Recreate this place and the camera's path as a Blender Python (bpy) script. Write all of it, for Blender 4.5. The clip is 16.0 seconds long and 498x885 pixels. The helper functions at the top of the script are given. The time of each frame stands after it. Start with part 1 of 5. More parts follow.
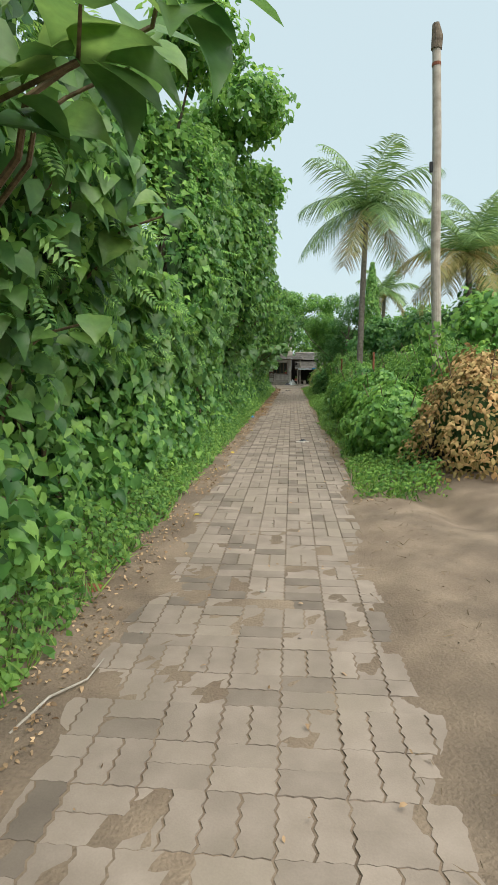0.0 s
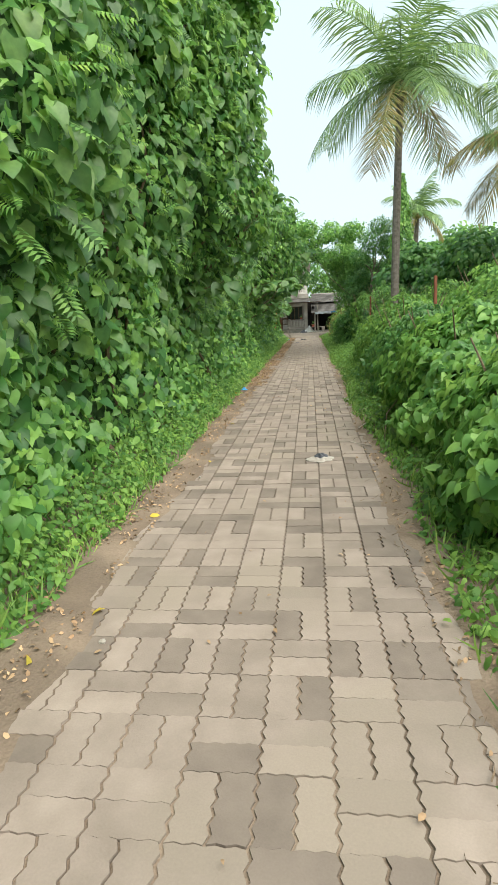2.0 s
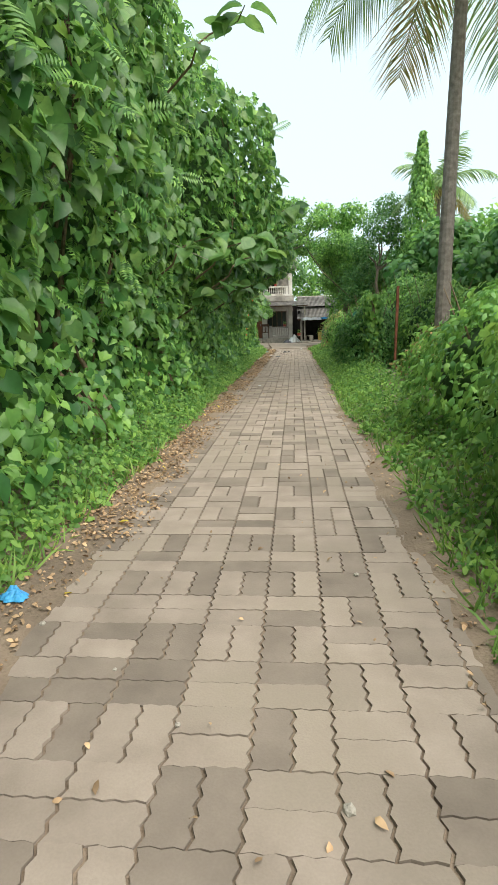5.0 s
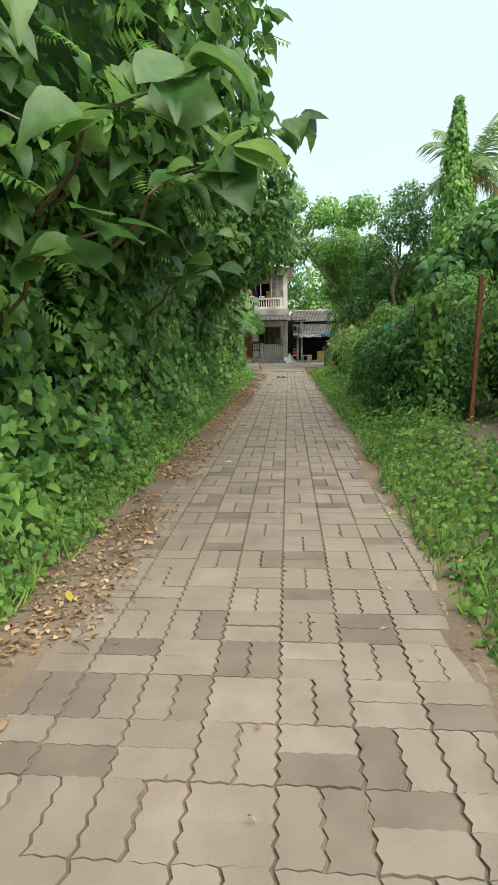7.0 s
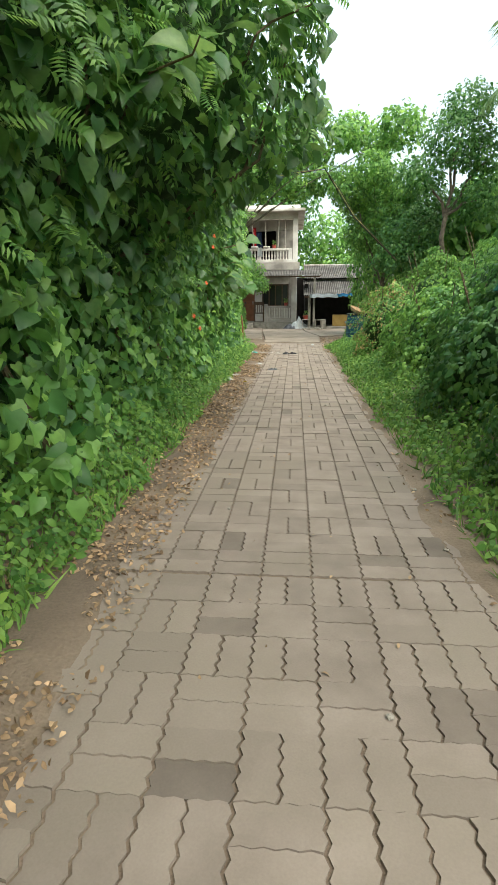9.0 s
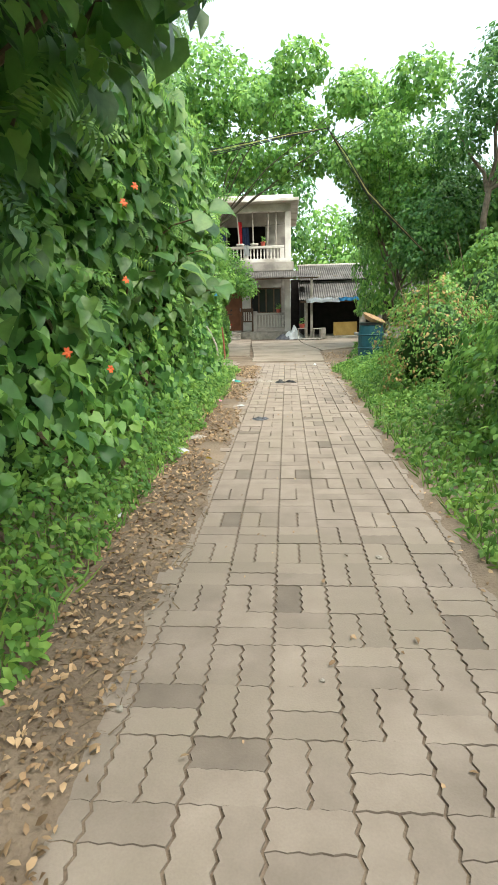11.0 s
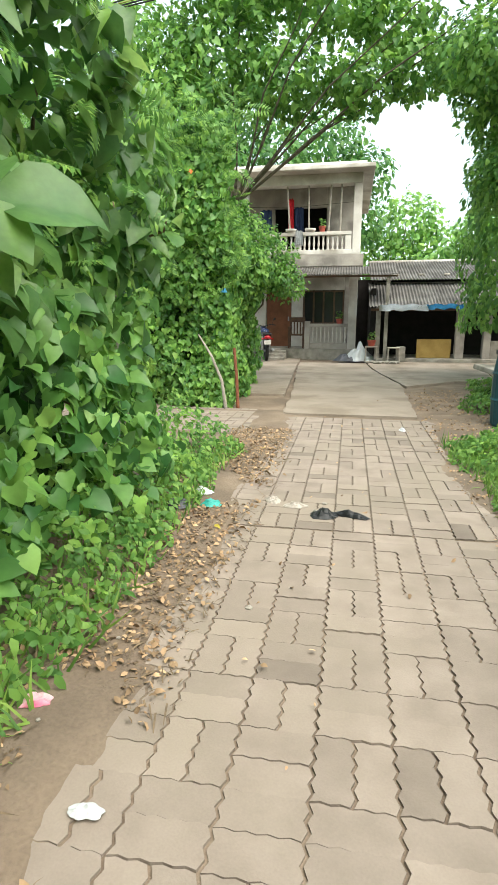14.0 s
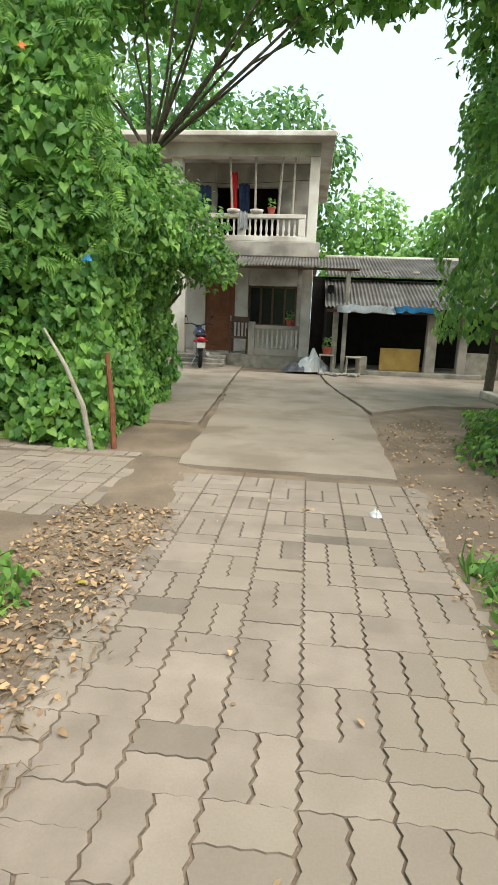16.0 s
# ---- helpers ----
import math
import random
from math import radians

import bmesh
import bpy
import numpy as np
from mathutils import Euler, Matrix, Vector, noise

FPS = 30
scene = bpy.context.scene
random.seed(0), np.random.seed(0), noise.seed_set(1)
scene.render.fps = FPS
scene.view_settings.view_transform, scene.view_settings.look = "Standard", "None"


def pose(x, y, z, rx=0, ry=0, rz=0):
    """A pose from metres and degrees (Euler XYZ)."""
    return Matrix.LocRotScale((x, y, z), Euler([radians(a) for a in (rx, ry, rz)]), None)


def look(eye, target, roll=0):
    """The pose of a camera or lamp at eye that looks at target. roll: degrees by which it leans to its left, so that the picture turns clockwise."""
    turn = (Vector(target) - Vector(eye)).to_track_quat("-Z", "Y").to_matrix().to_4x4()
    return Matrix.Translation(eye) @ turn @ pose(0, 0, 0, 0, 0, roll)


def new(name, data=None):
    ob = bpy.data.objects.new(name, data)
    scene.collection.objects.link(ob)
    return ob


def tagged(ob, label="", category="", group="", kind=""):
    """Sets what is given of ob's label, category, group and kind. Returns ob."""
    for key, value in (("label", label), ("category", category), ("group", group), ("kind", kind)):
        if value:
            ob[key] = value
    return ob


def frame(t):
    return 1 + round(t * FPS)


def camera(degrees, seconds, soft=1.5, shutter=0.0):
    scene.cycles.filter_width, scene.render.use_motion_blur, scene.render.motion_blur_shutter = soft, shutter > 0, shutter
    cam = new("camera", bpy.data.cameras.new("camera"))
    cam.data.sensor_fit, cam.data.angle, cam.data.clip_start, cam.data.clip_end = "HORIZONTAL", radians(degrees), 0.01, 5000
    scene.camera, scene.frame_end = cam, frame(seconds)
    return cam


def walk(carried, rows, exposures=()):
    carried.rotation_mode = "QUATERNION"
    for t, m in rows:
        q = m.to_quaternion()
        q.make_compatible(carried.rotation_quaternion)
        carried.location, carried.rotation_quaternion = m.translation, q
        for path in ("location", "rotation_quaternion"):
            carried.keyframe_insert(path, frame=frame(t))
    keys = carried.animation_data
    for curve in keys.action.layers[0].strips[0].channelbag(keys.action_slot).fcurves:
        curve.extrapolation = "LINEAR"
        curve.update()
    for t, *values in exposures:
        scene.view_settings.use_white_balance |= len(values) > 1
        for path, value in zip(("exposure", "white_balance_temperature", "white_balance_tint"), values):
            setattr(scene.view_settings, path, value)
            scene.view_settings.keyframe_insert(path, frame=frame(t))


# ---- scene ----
cam = camera(49.7, 16.0)
PATH = [
    (0, (0.134, 0.355, 1.424), (-0.022, 2.331, 1.157), -0.0),
    (0.5, (0.225, 1.690, 1.440), (0.088, 3.640, 1.015), -0.9),
    (1, (0.213, 3.090, 1.410), (0.066, 5.029, 0.942), -0.4),
    (1.5, (0.275, 4.490, 1.425), (0.052, 6.430, 0.995), -2.3),
    (2, (0.299, 5.887, 1.388), (0.061, 7.821, 0.939), -3.1),
    (2.5, (0.259, 7.209, 1.352), (-0.013, 9.133, 0.879), -2.6),
    (3, (0.172, 8.664, 1.313), (-0.154, 10.592, 0.892), -3.5),
    (3.5, (0.201, 10.078, 1.251), (-0.06, 12.012, 0.816), -3.7),
    (4, (0.26, 11.417, 1.172), (0.1, 13.355, 0.707), -1.5),
    (6.5, (0.159, 18.368, 1.195), (-0.042, 20.328, 0.851), -2.3),
    (7, (0.136, 19.683, 1.19), (-0.011, 21.644, 0.826), -1.0),
    (7.5, (0.155, 21.052, 1.175), (-0.005, 23.012, 0.807), -0.9),
    (8, (0.156, 22.308, 1.196), (-0.037, 24.268, 0.853), -3.6),
    (8.5, (0.127, 23.537, 1.204), (-0.017, 25.493, 0.812), -0.7),
    (9, (0.002, 24.642, 1.264), (-0.161, 26.57, 0.759), -0.4),
    (11.5, (-0.074, 29.928, 1.315), (-0.217, 31.863, 0.831), -1.6),
    (12, (-0.034, 31.202, 1.316), (-0.178, 33.127, 0.794), -0.2),
    (12.5, (-0.023, 32.026, 1.263), (-0.202, 33.95, 0.747), 0.7),
    (13, (-0.039, 32.981, 1.306), (-0.223, 34.905, 0.79), 2.5),
    (13.5, (-0.087, 33.996, 1.28), (-0.412, 35.912, 0.808), -0.0),
    (14, (-0.081, 34.886, 1.283), (-0.437, 36.801, 0.829), -0.1),
    (14.5, (-0.068, 35.783, 1.253), (-0.337, 37.711, 0.796), 0.9),
    (15, (-0.073, 36.632, 1.181), (-0.358, 38.55, 0.693), 0.6),
    (15.5, (-0.027, 37.175, 1.227), (-0.255, 39.105, 0.757), 1.1),
    (16, (0.054, 37.888, 1.18), (-0.141, 39.829, 0.738), 2.2),
]
walk(cam, [(t, look(eye, target, roll)) for t, eye, target, roll in PATH], [(0.0, 0.4), (1.5, 0.7), (3.0, 1.0), (4.0, 1.0), (6.5, 0.75), (8.5, 1.0), (11.5, 1.38), (14.0, 1.3), (16.0, 0.98)])

# ---- light ----
SUN_EL, SUN_AZ = radians(56), radians(130)
world = bpy.data.worlds.new("world")
scene.world = world
world.use_nodes = True
wn = world.node_tree
wn.nodes.clear()
sky = wn.nodes.new("ShaderNodeTexSky")
sky.sky_type, sky.sun_disc = "NISHITA", False
sky.sun_elevation, sky.sun_rotation = SUN_EL, SUN_AZ
sky.air_density, sky.dust_density, sky.ozone_density = 1.0, 4.0, 1.0
haze = wn.nodes.new("ShaderNodeMix")
haze.data_type = "RGBA"
haze.inputs[0].default_value = 0.72
haze.inputs[7].default_value = (6.2, 7.55, 7.8, 1)
bg = wn.nodes.new("ShaderNodeBackground")
bg.inputs[1].default_value = 0.10
wo = wn.nodes.new("ShaderNodeOutputWorld")
wn.links.new(sky.outputs[0], haze.inputs[6])
wn.links.new(haze.outputs[2], bg.inputs[0])
wn.links.new(bg.outputs[0], wo.inputs[0])
sun_data = bpy.data.lights.new("sun", "SUN")
sun_data.energy, sun_data.angle, sun_data.color = 3.3, radians(70), (1.0, 0.95, 0.84)
sun = new("sun", sun_data)
sun.matrix_world = look((math.sin(SUN_AZ) * math.cos(SUN_EL), math.cos(SUN_AZ) * math.cos(SUN_EL), math.sin(SUN_EL)), (0, 0, 0))


# ---- materials ----
def mat(name, rgb, rgb2=None, scale=6.0, rough=0.85, bump=0.3, detail_scale=60.0, vary=0.0, metal=0.0, stain=None, stain_scale=0.8, trans=0.0, spec=0.3, coords="Object", grain=0.5):
    """A procedural surface: two colours mixed by noise, grain, optional stains, optional change from piece to piece."""
    m = bpy.data.materials.new(name)
    m.use_nodes = True
    nt = m.node_tree
    b = nt.nodes["Principled BSDF"]
    tc = nt.nodes.new("ShaderNodeTexCoord")
    geo = nt.nodes.new("ShaderNodeNewGeometry")
    src = geo.outputs["Position"] if coords == "World" else tc.outputs["Object"]
    n1 = nt.nodes.new("ShaderNodeTexNoise")
    n1.inputs["Scale"].default_value, n1.inputs["Detail"].default_value = scale, 6
    n2 = nt.nodes.new("ShaderNodeTexNoise")
    n2.inputs["Scale"].default_value, n2.inputs["Detail"].default_value = detail_scale, 3
    for n in (n1, n2):
        nt.links.new(src, n.inputs["Vector"])
    ramp = nt.nodes.new("ShaderNodeValToRGB")
    ramp.color_ramp.elements[0].position, ramp.color_ramp.elements[1].position = 0.33, 0.67
    c2 = rgb2 or tuple(v * 0.7 for v in rgb)
    ramp.color_ramp.elements[0].color, ramp.color_ramp.elements[1].color = (*c2, 1), (*rgb, 1)
    nt.links.new(n1.outputs["Fac"], ramp.inputs[0])
    col = ramp.outputs[0]
    if stain:
        n3 = nt.nodes.new("ShaderNodeTexNoise")
        n3.inputs["Scale"].default_value, n3.inputs["Detail"].default_value = stain_scale, 8
        nt.links.new(src, n3.inputs["Vector"])
        r3 = nt.nodes.new("ShaderNodeValToRGB")
        r3.color_ramp.elements[0].position, r3.color_ramp.elements[1].position = 0.48, 0.62
        nt.links.new(n3.outputs["Fac"], r3.inputs[0])
        mx = nt.nodes.new("ShaderNodeMix")
        mx.data_type = "RGBA"
        mx.inputs[7].default_value = (*stain, 1)
        nt.links.new(r3.outputs[0], mx.inputs[0])
        nt.links.new(col, mx.inputs[6])
        col = mx.outputs[2]
    hsv = nt.nodes.new("ShaderNodeHueSaturation")
    nt.links.new(col, hsv.inputs["Color"])
    val = nt.nodes.new("ShaderNodeMath")
    val.operation = "MULTIPLY_ADD"
    val.inputs[1].default_value, val.inputs[2].default_value = grain, 1 - grain / 2
    nt.links.new(n2.outputs["Fac"], val.inputs[0])
    out = val.outputs[0]
    if vary:
        info = nt.nodes.new("ShaderNodeObjectInfo")
        add = nt.nodes.new("ShaderNodeMath")
        add.operation = "ADD"
        nt.links.new(info.outputs["Random"], add.inputs[0])
        nt.links.new(geo.outputs["Random Per Island"], add.inputs[1])
        fr = nt.nodes.new("ShaderNodeMath")
        fr.operation = "FRACT"
        nt.links.new(add.outputs[0], fr.inputs[0])
        cr = nt.nodes.new("ShaderNodeMapRange")
        cr.inputs[3].default_value, cr.inputs[4].default_value = 1 - vary, 1 + vary
        nt.links.new(fr.outputs[0], cr.inputs[0])
        mul = nt.nodes.new("ShaderNodeMath")
        mul.operation = "MULTIPLY"
        nt.links.new(out, mul.inputs[0])
        nt.links.new(cr.outputs[0], mul.inputs[1])
        out = mul.outputs[0]
        if trans:
            hr = nt.nodes.new("ShaderNodeMapRange")
            hr.inputs[3].default_value, hr.inputs[4].default_value = 0.515, 0.47
            nt.links.new(fr.outputs[0], hr.inputs[0])
            nt.links.new(hr.outputs[0], hsv.inputs["Hue"])
    nt.links.new(out, hsv.inputs["Value"])
    nt.links.new(hsv.outputs[0], b.inputs["Base Color"])
    b.inputs["Roughness"].default_value, b.inputs["Metallic"].default_value = rough, metal
    b.inputs["Specular IOR Level"].default_value = spec
    if bump:
        bp = nt.nodes.new("ShaderNodeBump")
        bp.inputs["Strength"].default_value, bp.inputs["Distance"].default_value = bump, 0.01
        nt.links.new(n2.outputs["Fac"], bp.inputs["Height"])
        nt.links.new(bp.outputs[0], b.inputs["Normal"])
    if trans:
        tr = nt.nodes.new("ShaderNodeBsdfTranslucent")
        mixs = nt.nodes.new("ShaderNodeMixShader")
        mixs.inputs[0].default_value = trans
        warm = nt.nodes.new("ShaderNodeHueSaturation")
        warm.inputs["Hue"].default_value, warm.inputs["Value"].default_value = 0.48, 1.5
        nt.links.new(hsv.outputs[0], warm.inputs["Color"])
        nt.links.new(warm.outputs[0], tr.inputs["Color"])
        nt.links.new(b.outputs[0], mixs.inputs[1])
        nt.links.new(tr.outputs[0], mixs.inputs[2])
        nt.links.new(mixs.outputs[0], nt.nodes["Material Output"].inputs["Surface"])
    return m


M_LEAF = mat("leaf_vine", (0.179, 0.384, 0.084), (0.107, 0.273, 0.066), 3, 0.42, 0, 20, vary=0.45, trans=0.42, spec=0.4)
M_LEAFD = mat("leaf_dark", (0.093, 0.255, 0.060), (0.060, 0.170, 0.048), 3, 0.4, 0, 20, vary=0.4, trans=0.42, spec=0.4)
M_BIG = mat("leaf_broad", (0.119, 0.249, 0.064), (0.074, 0.189, 0.053), 9, 0.38, 0.15, 30, vary=0.35, trans=0.42, spec=0.45)
M_WEED = mat("leaf_weed", (0.151, 0.319, 0.064), (0.087, 0.220, 0.051), 3, 0.5, 0, 20, vary=0.4, trans=0.42)
M_GRASS = mat("grass_blade", (0.157, 0.295, 0.060), (0.090, 0.197, 0.042), 2, 0.55, 0, 20, vary=0.4, trans=0.3)
M_FROND = mat("palm_leaf", (0.195, 0.330, 0.105), (0.120, 0.240, 0.075), 3, 0.4, 0, 20, vary=0.35, trans=0.25, spec=0.5)
M_FRONDY = mat("palm_leaf_yellowing", (0.42, 0.36, 0.13), (0.24, 0.25, 0.08), 3, 0.5, 0, 20, vary=0.3, trans=0.25)
M_DRY = mat("dry_leaf", (0.410, 0.286, 0.169), (0.234, 0.148, 0.084), 8, 0.85, 0.2, 40, vary=0.5)
M_DRYBUSH = mat("dry_bush_leaf", (0.480, 0.352, 0.144), (0.272, 0.224, 0.080), 4, 0.8, 0, 30, vary=0.45, trans=0.2)
# dark green of the plant cores, with the shade between leaves painted in
M_CORE = mat("undergrowth_shade", (0.050, 0.108, 0.032), (0.022, 0.050, 0.018), 9, 0.95, 0.8, 25)
M_BARK = mat("bark", (0.20, 0.16, 0.12), (0.10, 0.08, 0.06), 14, 0.95, 0.9, 70)
M_PALMBARK = mat("palm_bark", (0.25, 0.22, 0.19), (0.14, 0.12, 0.10), 10, 0.95, 0.8, 50)
M_TWIG = mat("twig", (0.22, 0.16, 0.10), (0.12, 0.09, 0.06), 20, 0.9, 0.4, 80)
M_SOIL = mat("earth", (0.248, 0.191, 0.140), (0.158, 0.118, 0.086), 2.2, 0.97, 0.7, 70, stain=(0.15, 0.115, 0.085), stain_scale=1.6, coords="World")
M_PAVER = mat("paver_concrete", (0.290, 0.240, 0.201), (0.224, 0.184, 0.151), 5, 0.9, 0.12, 140, vary=0.10, grain=0.2, stain=(0.245, 0.205, 0.165), stain_scale=1.1, coords="World")
M_PAVERD = mat("paver_concrete_dark", (0.205, 0.169, 0.139), (0.155, 0.127, 0.104), 5, 0.85, 0.12, 140, vary=0.12, grain=0.2, coords="World")
M_CONC = mat("yard_concrete", (0.321, 0.270, 0.221), (0.246, 0.204, 0.161), 1.4, 0.9, 0.4, 90, stain=(0.21, 0.17, 0.13), stain_scale=1.3, coords="World")
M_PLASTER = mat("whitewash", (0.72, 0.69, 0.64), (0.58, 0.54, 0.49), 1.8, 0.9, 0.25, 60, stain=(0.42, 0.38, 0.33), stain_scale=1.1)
# plaster a tone darker than the whitewash, with darker stains
M_PLASTERD = mat("darker_plaster", (0.46, 0.42, 0.37), (0.32, 0.29, 0.26), 2.2, 0.92, 0.35, 60, stain=(0.22, 0.2, 0.18), stain_scale=1.2)
M_CONCD = mat("old_concrete", (0.40, 0.37, 0.32), (0.25, 0.23, 0.20), 5, 0.95, 0.6, 90, stain=(0.17, 0.16, 0.13), stain_scale=2)
M_ASB = mat("asbestos_sheet", (0.128, 0.120, 0.109), (0.068, 0.064, 0.060), 3, 0.92, 0.5, 60, stain=(0.15, 0.145, 0.135), stain_scale=1.4)
M_DOOR = mat("brown_door", (0.25, 0.10, 0.05), (0.18, 0.07, 0.035), 5, 0.6, 0.2, 50)
M_WOOD = mat("dark_wood", (0.13, 0.075, 0.045), (0.08, 0.045, 0.03), 9, 0.6, 0.3, 60)
M_POLE = mat("grey_wood", (0.42, 0.38, 0.33), (0.27, 0.24, 0.20), 8, 0.9, 0.5, 90)
M_RUST = mat("rusty_iron", (0.27, 0.10, 0.055), (0.16, 0.06, 0.035), 12, 0.85, 0.5, 80)
# near-black for walls indoors: the shade in there is put into the colour
M_SHADE = mat("interior_painted_shade", (0.035, 0.03, 0.028), (0.02, 0.018, 0.016), 4, 0.95, 0.1, 30)
M_GLASS = mat("window_glass", (0.03, 0.03, 0.035), (0.02, 0.02, 0.022), 3, 0.12, 0, 30, spec=0.6)
M_YEL = mat("yellow_panel", (0.46, 0.31, 0.10), (0.36, 0.23, 0.07), 4, 0.75, 0.2, 60)
M_TARPB = mat("blue_tarp", (0.06, 0.33, 0.62), (0.04, 0.24, 0.5), 6, 0.5, 0.2, 40)
M_TARPW = mat("white_tarp", (0.75, 0.80, 0.84), (0.6, 0.66, 0.72), 6, 0.5, 0.2, 40)
M_RED = mat("red_cloth", (0.68, 0.03, 0.04), (0.5, 0.02, 0.03), 6, 0.8, 0.2, 60)
M_BLUE = mat("dark_blue_cloth", (0.05, 0.08, 0.17), (0.03, 0.05, 0.11), 6, 0.85, 0.2, 60)
M_WHITE = mat("white_cloth", (0.592, 0.616, 0.624), (0.464, 0.488, 0.504), 5, 0.85, 0.2, 60)
M_CLAY = mat("red_plastic_pot", (0.42, 0.09, 0.06), (0.33, 0.07, 0.05), 6, 0.6, 0.1, 40)
M_DRUM = mat("teal_plastic", (0.010, 0.073, 0.093), (0.007, 0.050, 0.064), 4, 0.5, 0.1, 40)
M_STRAW = mat("straw", (0.46, 0.30, 0.17), (0.32, 0.2, 0.11), 20, 0.85, 0.5, 90)
M_TYRE = mat("tyre_rubber", (0.02, 0.02, 0.02), (0.012, 0.012, 0.012), 8, 0.8, 0.4, 60)
M_STEEL = mat("steel", (0.45, 0.45, 0.46), (0.3, 0.3, 0.31), 8, 0.35, 0.1, 60, metal=0.9)
M_BLACK = mat("black_plastic", (0.018, 0.02, 0.022), (0.01, 0.011, 0.012), 6, 0.35, 0.4, 30)
M_BIKE = mat("blue_black_paint", (0.02, 0.035, 0.10), (0.015, 0.025, 0.07), 6, 0.25, 0, 30, spec=0.6)
M_TAIL = mat("red_lens", (0.45, 0.01, 0.02), (0.35, 0.01, 0.015), 6, 0.2, 0, 30, spec=0.6)
M_BAG = mat("clear_plastic", (0.384, 0.348, 0.302), (0.310, 0.276, 0.238), 6, 0.3, 0.5, 25)
M_BAGD = mat("dark_plastic_bag", (0.077, 0.081, 0.095), (0.045, 0.050, 0.059), 7, 0.45, 0.5, 25)
M_PINK = mat("pink_wrapper", (0.62, 0.08, 0.18), (0.6, 0.5, 0.5), 12, 0.4, 0.2, 25)
M_TEAL = mat("green_wrapper", (0.05, 0.38, 0.33), (0.03, 0.28, 0.25), 10, 0.4, 0.2, 25)
M_NET = mat("green_net", (0.012, 0.180, 0.120), (0.009, 0.132, 0.090), 10, 0.6, 0.2, 60)
M_ORANGE = mat("orange_petal", (0.80, 0.16, 0.04), (0.65, 0.10, 0.03), 10, 0.6, 0, 30)
M_YLEAF = mat("yellow_leaf", (0.55, 0.42, 0.06), (0.42, 0.36, 0.06), 10, 0.6, 0, 30, trans=0.25)
M_CABLE = mat("black_cable", (0.025, 0.025, 0.025), (0.015, 0.015, 0.015), 10, 0.6, 0, 30)
M_CABLEY = mat("yellow_cable", (0.38, 0.36, 0.12), (0.3, 0.28, 0.1), 10, 0.6, 0, 30)

rng = np.random.default_rng(7)


# ---- mesh helpers ----
def link(name, mesh, material, parent=None, label=""):
    mesh.materials.append(material)
    ob = new(name, mesh)
    if parent is not None:
        ob.parent = parent
    if label:
        ob["label"] = label
    return ob


def part(name, bm, material, parent=None, label="", smooth=False):
    """One bmesh as one mesh object, under a thing or a part."""
    me = bpy.data.meshes.new(name)
    bm.to_mesh(me)
    bm.free()
    if smooth:
        me.polygons.foreach_set("use_smooth", [True] * len(me.polygons))
    return link(name, me, material, parent, label)


def thing(name, x, y, z, label, category, group="", rz=0.0):
    ob = new(name)
    ob.empty_display_size = 0.1
    ob.matrix_world = pose(x, y, z, 0, 0, rz)
    return tagged(ob, label, category, group)


def raw(name, verts, faces, material, parent=None, label="", smooth=False):
    me = bpy.data.meshes.new(name)
    me.from_pydata([tuple(v) for v in verts], [], faces)
    if smooth:
        me.polygons.foreach_set("use_smooth", [True] * len(me.polygons))
    return link(name, me, material, parent, label)


def tris(name, verts, tri, material, parent=None, label="", kind=""):
    """Many triangles at once from arrays."""
    me = bpy.data.meshes.new(name)
    n, k = len(verts), len(tri)
    me.vertices.add(n)
    me.vertices.foreach_set("co", np.ascontiguousarray(verts, dtype=np.float32).ravel())
    me.loops.add(3 * k)
    me.polygons.add(k)
    me.loops.foreach_set("vertex_index", np.ascontiguousarray(tri, dtype=np.int32).ravel())
    me.polygons.foreach_set("loop_start", np.arange(0, 3 * k, 3, dtype=np.int32))
    me.polygons.foreach_set("use_smooth", np.ones(k, dtype=bool))
    me.update(calc_edges=True)
    ob = link(name, me, material, parent, label)
    if kind:
        ob["kind"] = kind
    return ob


def box(bm, x0, x1, y0, y1, z0, z1, bevel=0.0):
    r = bmesh.ops.create_cube(bm, size=1, matrix=Matrix.Translation(((x0 + x1) / 2, (y0 + y1) / 2, (z0 + z1) / 2)) @ Matrix.Diagonal((x1 - x0, y1 - y0, z1 - z0, 1)))
    if bevel:
        edges = list({e for v in r["verts"] for e in v.link_edges})
        bmesh.ops.bevel(bm, geom=edges, offset=bevel, segments=2, affect="EDGES", profile=0.5)
    return bm


def boxed(*a, bevel=0.008):
    return box(bmesh.new(), *a, bevel=bevel)


def tube(bm, pts, radii, sides=8, cap=True):
    """A bent tapering tube through points."""
    pts = [Vector(p) for p in pts]
    if isinstance(radii, (int, float)):
        radii = [radii] * len(pts)
    rings = []
    for i, p in enumerate(pts):
        d = (pts[min(i + 1, len(pts) - 1)] - pts[max(i - 1, 0)]).normalized()
        a = d.cross(Vector((0.31, 0.95, 0.05))).normalized()
        b = d.cross(a)
        rings.append([bm.verts.new(p + radii[i] * (math.cos(s) * a + math.sin(s) * b)) for s in [2 * math.pi * k / sides for k in range(sides)]])
    for r0, r1 in zip(rings, rings[1:]):
        for k in range(sides):
            bm.faces.new((r0[k], r0[(k + 1) % sides], r1[(k + 1) % sides], r1[k]))
    if cap:
        bm.faces.new(rings[0][::-1])
        bm.faces.new(rings[-1])
    return bm


def tubed(pts, radii, sides=8):
    return tube(bmesh.new(), pts, radii, sides)


